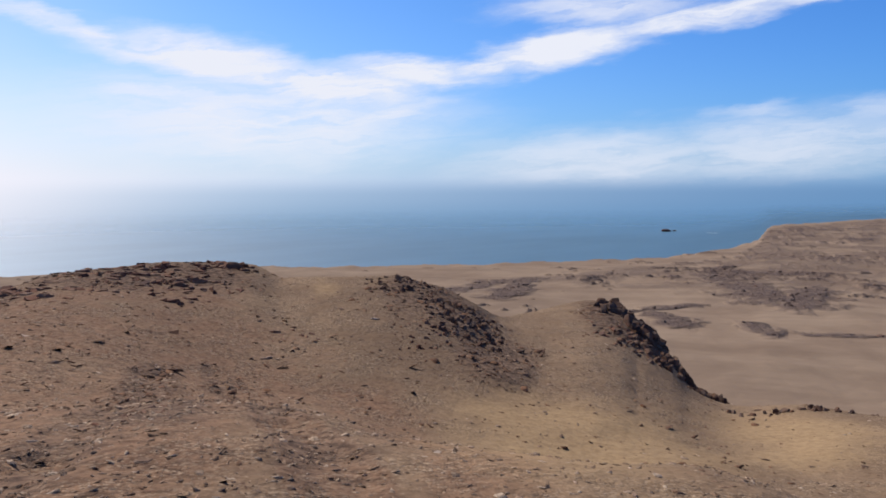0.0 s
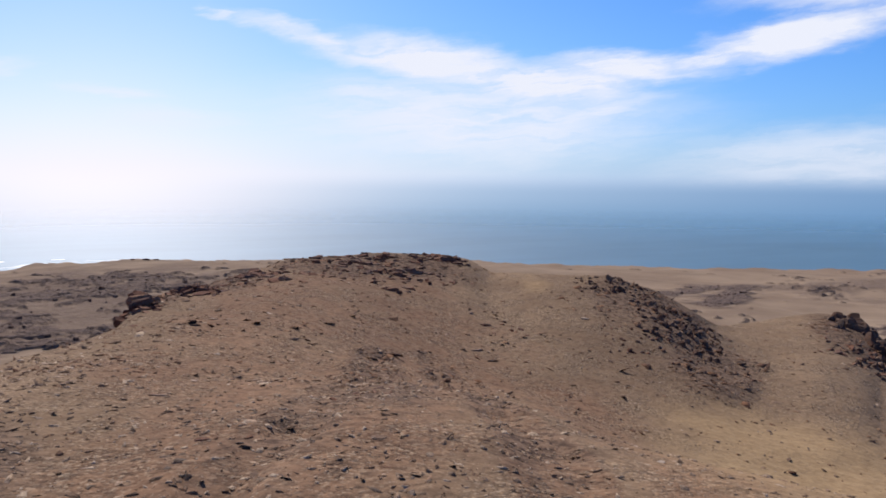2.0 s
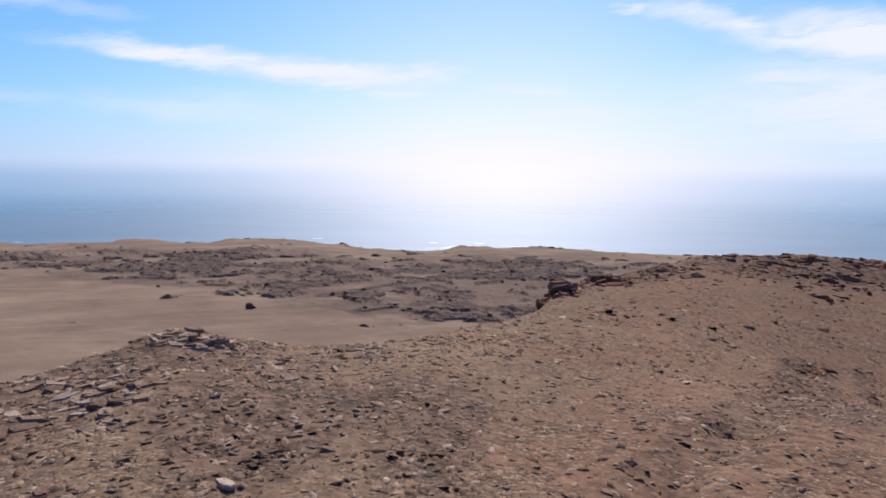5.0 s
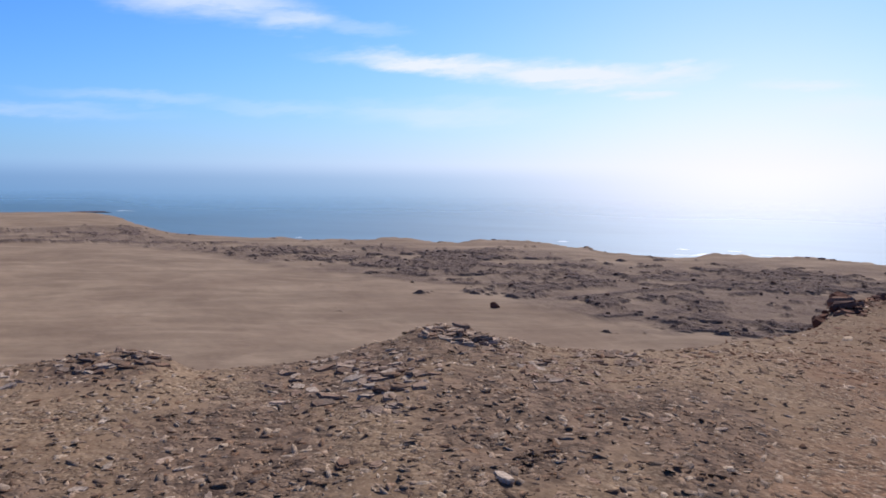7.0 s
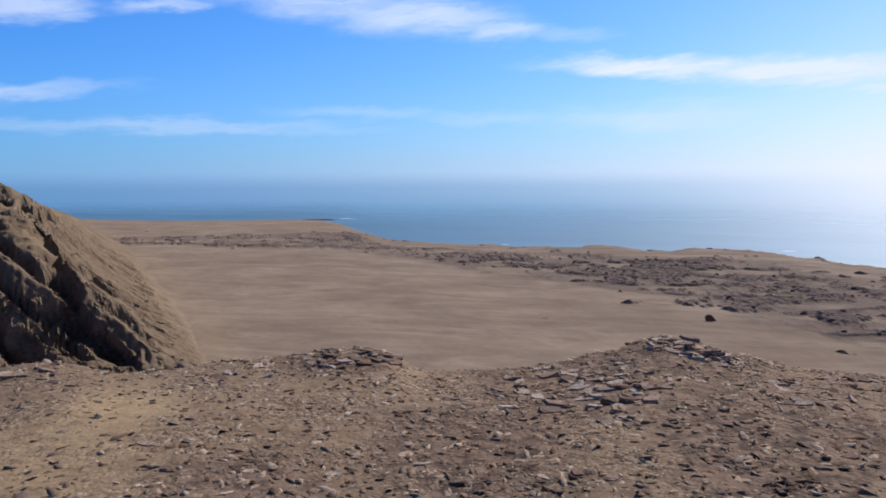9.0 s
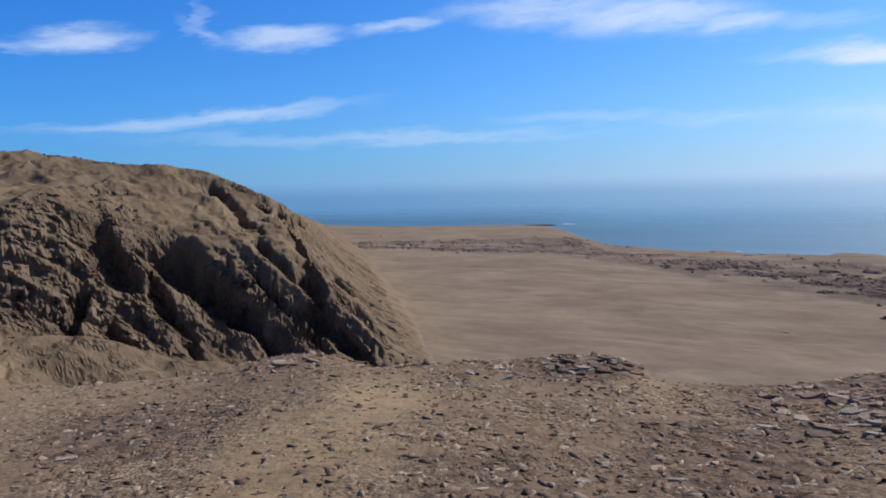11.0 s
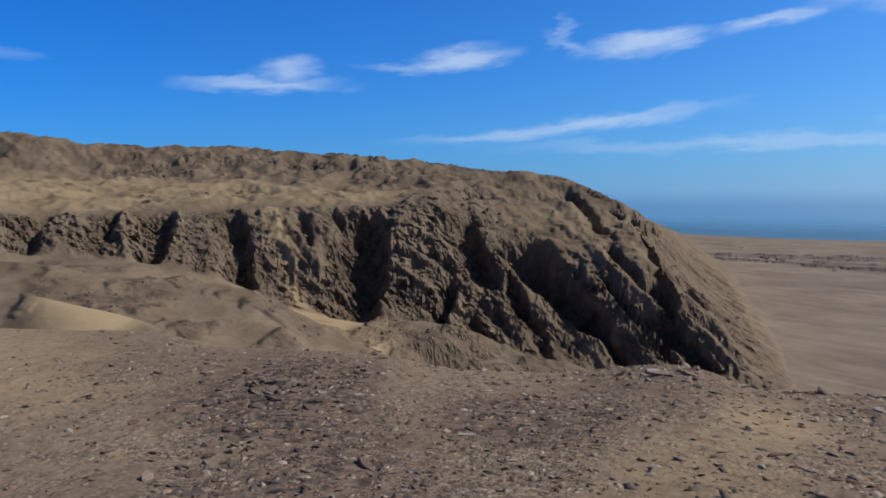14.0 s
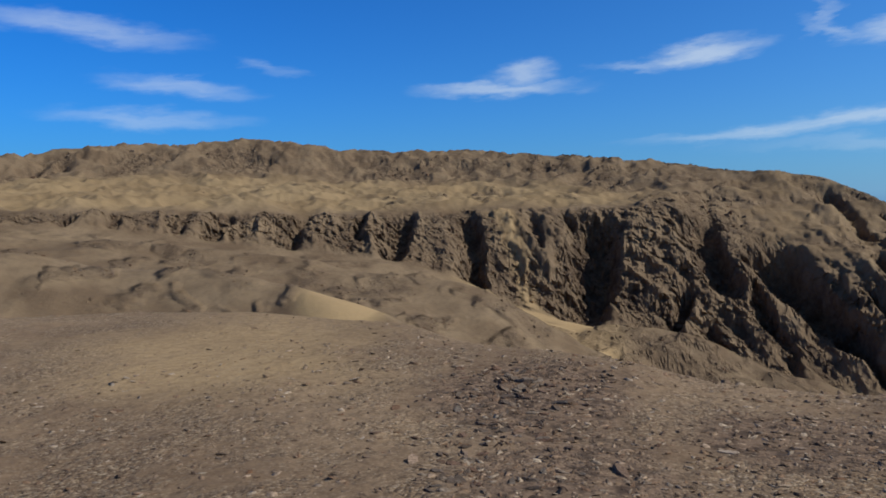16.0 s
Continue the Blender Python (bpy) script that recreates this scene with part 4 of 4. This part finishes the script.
def outcrop(heading, r, wide, deep, count, sizes, meshes, seed, label, lift=0.0, lean=14, name="rock_outcrop"):
    """A weathered outcrop: overlapping broken slabs, each one a part. wide in degrees, deep in metres."""
    rng = random.Random(seed)
    base = new(name)
    base.empty_display_size = 0.1
    base.matrix_world = Matrix.Translation(spot(heading, r))
    tagged(base, label, "rock outcrop", group="rock outcrops on the knoll")
    bpy.context.view_layer.update()
    under = base.matrix_world.inverted()
    for k in range(count):
        piece = new("slab", meshes[rng.randrange(len(meshes))])
        a, b = rng.uniform(-1, 1), rng.uniform(-1, 1)
        size = rng.uniform(*sizes) * (1.15 - 0.4 * abs(a))
        settle(piece, heading + a * wide, r + b * deep, size, rng, {id(BOULDERS): -0.15, id(CREST_BLOCKS): -0.1, id(DARK_SLABS): 0.0}.get(id(meshes), 0.1), lean)
        raised = Matrix.Translation((0, 0, lift * size * max(0.0, 1 - abs(a)) * (1 - abs(b)) * rng.random()))
        piece.parent = base
        piece.matrix_basis = under @ raised @ piece.matrix_world
    return base


SLATE = "low outcrop of split brown slate slabs on gravel"
RIDGE = "dark weathered rock outcrop along the knoll's edge"
outcrop(64.2, 8.1, 3.2, 0.32, 130, (0.08, 0.3), SLABS, 1, "heap of pale split slate slabs on the knoll's brow", 0.62, 7)
outcrop(53.0, 8.6, 3.4, 0.7, 70, (0.08, 0.32), SLABS, 2, SLATE, 0.12)
outcrop(73.0, 6.7, 5.0, 0.9, 130, (0.06, 0.26), SLABS, 3, SLATE, 0.08, 8)
outcrop(88.5, 7.7, 3.6, 0.4, 70, (0.07, 0.26), SLABS, 4, SLATE, 0.34)
outcrop(110.0, 8.0, 3.0, 0.4, 23, (0.07, 0.25), SLABS, 5, SLATE, 0.20)
outcrop(97.0, 7.4, 4.0, 0.5, 17, (0.06, 0.22), SLABS, 6, SLATE, 0.08)
outcrop(38.3, 15.6, 1.7, 1.0, 84, (0.12, 0.48), DARK_SLABS, 7, "dark jutting rock ledge on the knoll's flank", 0.5, 16)
outcrop(34.2, 18.0, 2.0, 1.0, 72, (0.12, 0.52), DARK_SLABS, 8, "dark jutting rock ledge on the knoll's flank", 0.4, 16)
outcrop(69.0, 6.2, 3.0, 0.7, 60, (0.08, 0.3), SLABS, 29, "cluster of tilted slate slabs sunk in the gravel", 0.15, 14)
outcrop(57.5, 7.2, 3.2, 0.8, 60, (0.07, 0.26), SLABS, 30, "cluster of tilted slate slabs sunk in the gravel", 0.1, 12)
outcrop(30.0, 20.5, 2.2, 1.0, 34, (0.18, 0.56), DARK_SLABS, 9, RIDGE, 0.16)
outcrop(25.0, 22.8, 2.8, 1.4, 46, (0.15, 0.66), DARK_SLABS, 10, "reddish-brown slabs cropping out on the rounded mound", 0.16)
outcrop(20.0, 23.6, 2.8, 1.5, 48, (0.15, 0.66), DARK_SLABS, 11, "reddish-brown slabs cropping out on the rounded mound", 0.16)
outcrop(15.8, 24.3, 1.6, 0.8, 44, (0.2, 0.74), DARK_SLABS, 12, "reddish-brown slabs cropping out on the rounded mound", 0.20)
outcrop(18.5, 21.3, 3.6, 0.8, 48, (0.12, 0.58), DARK_SLABS, 13, "reddish-brown slabs cropping out on the rounded mound", 0.12)
outcrop(21.0, 20.4, 5.0, 1.4, 50, (0.1, 0.46), DARK_SLABS, 26, "reddish-brown slabs cropping out on the rounded mound", 0.1)
outcrop(29.0, 19.2, 3.5, 1.4, 48, (0.12, 0.58), DARK_SLABS, 27, "reddish-brown slabs cropping out on the rounded mound", 0.1)
outcrop(11.5, 17.5, 3.0, 0.8, 24, (0.08, 0.3), DARK_SLABS, 28, "scatter of small red-brown slabs on the slope", 0.0)
outcrop(3.0, 21.8, 3.0, 0.9, 70, (0.06, 0.24), CREST_BLOCKS, 14, "patch of dark angular rubble on the mound", 0.08, 25)
outcrop(-1.5, 20.0, 3.0, 1.8, 130, (0.06, 0.26), CREST_BLOCKS, 15, "patch of dark angular rubble on the mound", 0.04, 25)
outcrop(0.5, 17.8, 3.6, 1.2, 57, (0.04, 0.16), BOULDERS, 16, "patch of dark angular rubble on the mound", 0.04, 25)
outcrop(-12.9, 27.2, 1.3, 0.6, 70, (0.15, 0.6), CREST_BLOCKS, 17, RIDGE, 0.10, 14)
outcrop(-15.4, 26.0, 1.4, 0.7, 84, (0.16, 0.7), CREST_BLOCKS, 18, RIDGE, 0.10, 14)
outcrop(-17.5, 24.8, 1.1, 0.7, 70, (0.15, 0.58), CREST_BLOCKS, 19, RIDGE, 0.10, 14)
outcrop(-19.8, 23.3, 1.3, 0.4, 30, (0.14, 0.42), CREST_BLOCKS, 20, RIDGE, 0.08, 16)
outcrop(-25.5, 20.4, 5.0, 0.3, 34, (0.07, 0.26), CREST_BLOCKS, 21, RIDGE, 0.08, 20)
outcrop(-13.0, 23.5, 2.6, 1.6, 51, (0.12, 0.43), DARK_SLABS, 22, "patch of dark angular rubble on the mound", 0.04)
outcrop(-15.5, 23.2, 2.4, 1.5, 70, (0.08, 0.34), CREST_BLOCKS, 31, "patch of dark angular rubble on the mound", 0.04)
outcrop(138.5, 7.6, 6.0, 0.9, 150, (0.05, 0.2), GREY_SLABS, 23, "dark grey slate slabs breaking through the gravel", 0.12, 20)
outcrop(140.5, 5.6, 6.0, 0.9, 110, (0.04, 0.18), GREY_SLABS, 24, "dark grey slate slabs breaking through the gravel", 0.08, 20)
outcrop(21.8, 7.3, 3.0, 0.4, 17, (0.05, 0.15), DARK_SLABS, 25, "dark reddish stones sunk in the trodden soil", 0.00)


def scatter_stones():
    """Single stones that can be told apart, larger ones farther out."""
    rng = random.Random(77)
    noted = [(72.6, 4.55, 0.24), (64.2, 4.5, 0.09), (131.9, 5.3, 0.3), (120.4, 6.3, 0.16), (1.9, 11.2, 0.14), (124.9, 6.0, 0.2), (104.0, 5.6, 0.2),
             (52.5, 6.0, 0.13), (36.0, 7.6, 0.22), (61.5, 4.3, 0.26), (134.5, 6.9, 0.12), (146.6, 5.5, 0.22), (13.4, 15.5, 0.4), (5.3, 18.5, 0.3)]
    while len(noted) < 290:
        h, r = rng.uniform(-33, 178), 2.6 + 17 * rng.random() ** 2.0
        limit = float(np.interp(h, [k[0] for k in BROW + BROW_INLAND[1:]], [k[1] for k in BROW + BROW_INLAND[1:]])) - 0.2
        slaty = 0.2 + 0.8 * math.exp(-((h - 78) / 32) ** 2)
        if r < limit and rng.random() < slaty * (1 - 0.8 * float(on_ground(h, r, "bare"))):
            noted.append((h, r, (0.06 + 0.13 * rng.random() ** 2.2) * (0.85 + r / 32)))
    for h, r, size in noted:
        ob = new("stone", rng.choice(SLABS if rng.random() < 0.9 else DARK_SLABS if h < 50 else GREY_SLABS))
        settle(ob, h, r, size, rng, 0.22, 8, None, 0.65)
        tagged(ob, "flat brown slate stone lying on the gravel", "stone", group="loose stones on the knoll")


scatter_stones()


def gravel_bed(name, count, near, far, smallest, largest, seed, power, label, lift=0.2, first=-38, last=181, everywhere=1.0, made_of=None):
    """Small angular stones strewn over the knoll, one mesh."""
    rng = np.random.default_rng(seed)
    h = rng.uniform(first, last, count)
    r = near + (far - near) * rng.random(count) ** 1.25
    edges = BROW + BROW_INLAND[1:]
    limit = np.interp(h, [k[0] for k in edges], [k[1] for k in edges]) * 1.04
    slaty = 0.34 + 0.66 * np.exp(-((h - 80) / 46) ** 2)
    clumps = 0.5 + 1.2 * fractal(-np.sin(np.radians(h)) * r, np.cos(np.radians(h)) * r, 1.3, 3, 99)
    keep = (r < limit) & (rng.random(count) < np.maximum(everywhere * slaty * (1 - 0.5 * on_ground(h, r, "bare")) * np.clip(clumps, 0.2, 1.2), on_ground(h, r, "rubble") * 0.65))
    h, r = h[keep], r[keep]
    m = len(h)
    size = (smallest + (largest - smallest) * rng.random(m) ** power) * (0.75 + 0.25 * slaty[keep]) * 0.5
    x, y, z = -np.sin(np.radians(h)) * r, np.cos(np.radians(h)) * r - ARM, on_ground(h, r)
    sides = 4
    turn = rng.random(m) * 2 * np.pi
    k = np.arange(sides)
    angle = 2 * np.pi * (k[None, :] + rng.uniform(-0.32, 0.32, (m, sides))) / sides
    radius = size[:, None] * rng.uniform(0.55, 1.4, (m, sides))
    squash = rng.uniform(0.28, 0.7, m)[:, None]
    slip = rng.normal(0, 0.16, (2, m, 1)) * size[None, :, None]
    tall = size * rng.uniform(0.04, 0.2, m)
    tilt_a, tilt_b = rng.normal(0, 0.22, m)[:, None], rng.normal(0, 0.22, m)[:, None]
    rings = []
    for grow, up in ((1.0, -0.6), (rng.uniform(0.55, 0.85, (m, 1)), 1.0)):
        px, py = np.cos(angle) * radius * grow + slip[0] * (up > 0), np.sin(angle) * radius * grow * squash + slip[1] * (up > 0)
        qx = px * np.cos(turn)[:, None] - py * np.sin(turn)[:, None]
        qy = px * np.sin(turn)[:, None] + py * np.cos(turn)[:, None]
        qz = up * tall[:, None] + qx * tilt_a + qy * tilt_b + tall[:, None] * lift
        rings.append(np.stack([x[:, None] + qx, y[:, None] + qy, z[:, None] + qz], -1))
    verts = np.concatenate(rings, 1).reshape(-1, 3)
    base = (np.arange(m) * 2 * sides)[:, None, None]
    quad = np.stack([k, (k + 1) % sides, (k + 1) % sides + sides, k + sides], -1)[None]
    quads = (base + quad).reshape(-1, 4)
    tops = (np.arange(m) * 2 * sides)[:, None] + sides + k[None, :]
    mesh = bpy.data.meshes.new(name)
    mesh.vertices.add(len(verts))
    mesh.vertices.foreach_set("co", verts.ravel())
    loops = np.concatenate([quads.ravel(), tops.ravel()])
    mesh.loops.add(len(loops))
    mesh.loops.foreach_set("vertex_index", loops)
    starts = np.concatenate([np.arange(len(quads)) * 4, len(quads) * 4 + np.arange(m) * sides])
    mesh.polygons.add(len(starts))
    mesh.polygons.foreach_set("loop_start", starts)
    mesh.update(calc_edges=True)
    mesh.materials.append(made_of or GRAVEL)
    return tagged(new(name, mesh), label, "gravel", kind="stuff")


gravel_bed("gravel", 166000, 2.4, 11, 0.016, 0.125, 5, 3.4, "brown and grey slate gravel strewn over the knoll")
gravel_bed("rubble", 60000, 8, 29, 0.03, 0.2, 6, 3.4, "angular brown rubble strewn over the farther knoll")
gravel_bed("rubble", 50000, 9, 27, 0.03, 0.17, 9, 3.0, "small dark angular stones strewn over the slopes of the mounds", 0.15, -38, 50, 0.55, RUBBLE_STONE)
gravel_bed("rock_rubble", 22000, 12, 29, 0.05, 0.42, 8, 4.0, "dark angular rubble covering the mounds", 0.1, -24, 44, 0.2, RUBBLE_STONE)


def scree(name, count, first, last, near, far, smallest, largest, seed, tallness, made_of, label, least=0.35):
    """Angular rocks scattered over far slopes wherever bedrock shows, one mesh."""
    rng = np.random.default_rng(seed)
    h, r = rng.uniform(first, last, count), near + (far - near) * rng.random(count)
    keep = rng.random(count) < np.clip((on_ground(h, r, "rock") - least) / (1 - least), 0, 1)
    h, r = h[keep], r[keep]
    m = len(h)
    size = (smallest + (largest - smallest) * rng.random(m) ** 3) * 0.5
    away = r + on_ground(h, r, "push")
    centre = np.stack([-np.sin(np.radians(h)) * away, np.cos(np.radians(h)) * away - ARM, on_ground(h, r)], -1)
    sides = 5
    k = np.arange(sides)
    angle = 2 * np.pi * (k[None, :] + rng.uniform(-0.35, 0.35, (m, sides)) + rng.random((m, 1)) * sides) / sides
    wide = size[:, None] * rng.uniform(0.7, 1.35, (m, sides))
    tall = size[:, None] * rng.uniform(*tallness, (m, sides))
    low_ring = np.stack([np.cos(angle) * wide, np.sin(angle) * wide, -tall], -1)
    top_ring = np.stack([np.cos(angle) * wide * 0.6, np.sin(angle) * wide * 0.6, tall], -1) + rng.normal(0, 0.2, (m, 1, 3)) * size[:, None, None]
    verts = (np.concatenate([low_ring, top_ring], 1) + centre[:, None, :]).reshape(-1, 3)
    base = np.arange(m) * 2 * sides
    quads = (base[:, None, None] + np.stack([k, (k + 1) % sides, (k + 1) % sides + sides, k + sides], -1)[None]).reshape(-1, 4)
    tops = base[:, None] + sides + k[None, :]
    mesh = bpy.data.meshes.new(name)
    mesh.from_pydata(verts.tolist(), [], quads.tolist() + tops.tolist())
    mesh.materials.append(made_of)
    return tagged(new(name, mesh), label, "rocks", kind="stuff")


HILL_STONE = stone_material("hill_rock", (0.065, 0.042, 0.029), (0.15, 0.1, 0.062), (0.23, 0.157, 0.096), True)
PLAIN_STONE = stone_material("plain_rock", (0.07, 0.046, 0.04), (0.11, 0.076, 0.062), (0.15, 0.106, 0.085), True)
scree("scree", 26000, 102, 182, 255, 420, 0.4, 2.0, 31, (0.25, 0.6), HILL_STONE, "brown crags and loose blocks on the hillside")
scree("scree", 16000, 120, 182, 105, 255, 0.25, 1.2, 34, (0.25, 0.6), HILL_STONE, "loose brown blocks on the low spurs", 0.12)
scree("scree", 9000, 112, 182, 345, 620, 0.8, 4.0, 32, (0.25, 0.5), HILL_STONE, "brown crags and loose blocks on the hilltop", 0.2)
scree("plain_rocks", 34000, -34, 108, 260, 900, 0.6, 4.0, 33, (0.15, 0.42), PLAIN_STONE, "low dark rocks breaking through the sandy plain", 0.45)


# ---- far rocks ----
def far_rock(heading, r, wide, tall, seed, label, name="boulder", category="boulder", deep=0.6, level=None):
    mesh = boulder_mesh(seed, 1.0, 9, 3)
    ob = new(name, mesh)
    x, y, z = spot(heading, r)
    if level is not None:
        z = level
    ob.matrix_world = Matrix.Translation((x, y, z + tall * 0.22)) @ pose(0, 0, 0, 0, 0, heading) @ Matrix.Diagonal((wide * 1.1, wide * deep, tall * 1.1, 1))
    return tagged(ob, label, category)


far_rock(61.7, 362, 4.6, 3.6, 201, "dark lone boulder standing on the sandy plain")
far_rock(-17.0, 1338, 15, 5.0, 202, "dark rock islet standing in the sea", "islet", "islet", 0.5, SEA_LEVEL)
far_rock(-17.6, 1350, 6, 2.6, 203, "dark rock islet standing in the sea", "islet", "islet", 0.6, SEA_LEVEL)
for n_th, (h, r, wide, tall) in enumerate([(38.3, 742, 9, 6), (37.6, 745, 7, 5), (39.2, 740, 8, 4), (57.0, 800, 12, 5), (54.7, 765, 11, 7), (61.8, 835, 10, 4), (28.2, 735, 10, 5), (11.5, 715, 10, 5), (12.4, 716, 6, 6), (-6.8, 728, 14, 4), (66.0, 795, 12, 4)]):
    far_rock(h, r, wide * 0.7, tall * 0.32, 210 + n_th, "dark rock standing on the low sea cliff", "coastal_rock", "rock")
for n_th, (h, r, wide) in enumerate([(92.0, 1560, 60), (90.9, 1540, 36), (90.6, 1220, 34), (90.0, 1190, 22)]):
    far_rock(h, r, wide, 2.6, 230 + n_th, "low dark reef at the headland's tip", "reef", "reef", 0.3, SEA_LEVEL)


def breaker(heading, r, wide, seed):
    """A patch of white water: a low uneven ridge of foam."""
    mesh = boulder_mesh(seed, 0.12, 6, 2, FOAM)
    ob = new("breaking_wave", mesh)
    x, y, _ = spot(heading, r)
    ob.matrix_world = Matrix.Translation((x, y, SEA_LEVEL + 0.1)) @ pose(0, 0, 0, 0, 0, heading) @ Matrix.Diagonal((wide, wide * 0.5, wide * 0.15, 1))
    return tagged(ob, "white foam of a wave breaking over a reef", "wave", group="breaking waves off the coast")


def foam_material():
    made, n, shader = material("foam", 0.7, 0.3)
    place = n.add("ShaderNodeNewGeometry").outputs["Position"]
    n.link(n.mix(n.step(n.noise(place, 0.4, 4, 0.6), 0.3, 0.7), (0.62, 0.68, 0.72), (0.85, 0.87, 0.88)), shader.inputs["Base Color"])
    return made


FOAM = foam_material()
for k, (h, r, wide) in enumerate([(-20.3, 1310, 14), (-20.0, 1316, 8), (89.6, 1600, 26), (89.0, 1580, 14), (77.1, 925, 9), (56.5, 900, 12), (47.5, 850, 16), (44.0, 852, 12)]):
    breaker(h, r, wide, 260 + k)
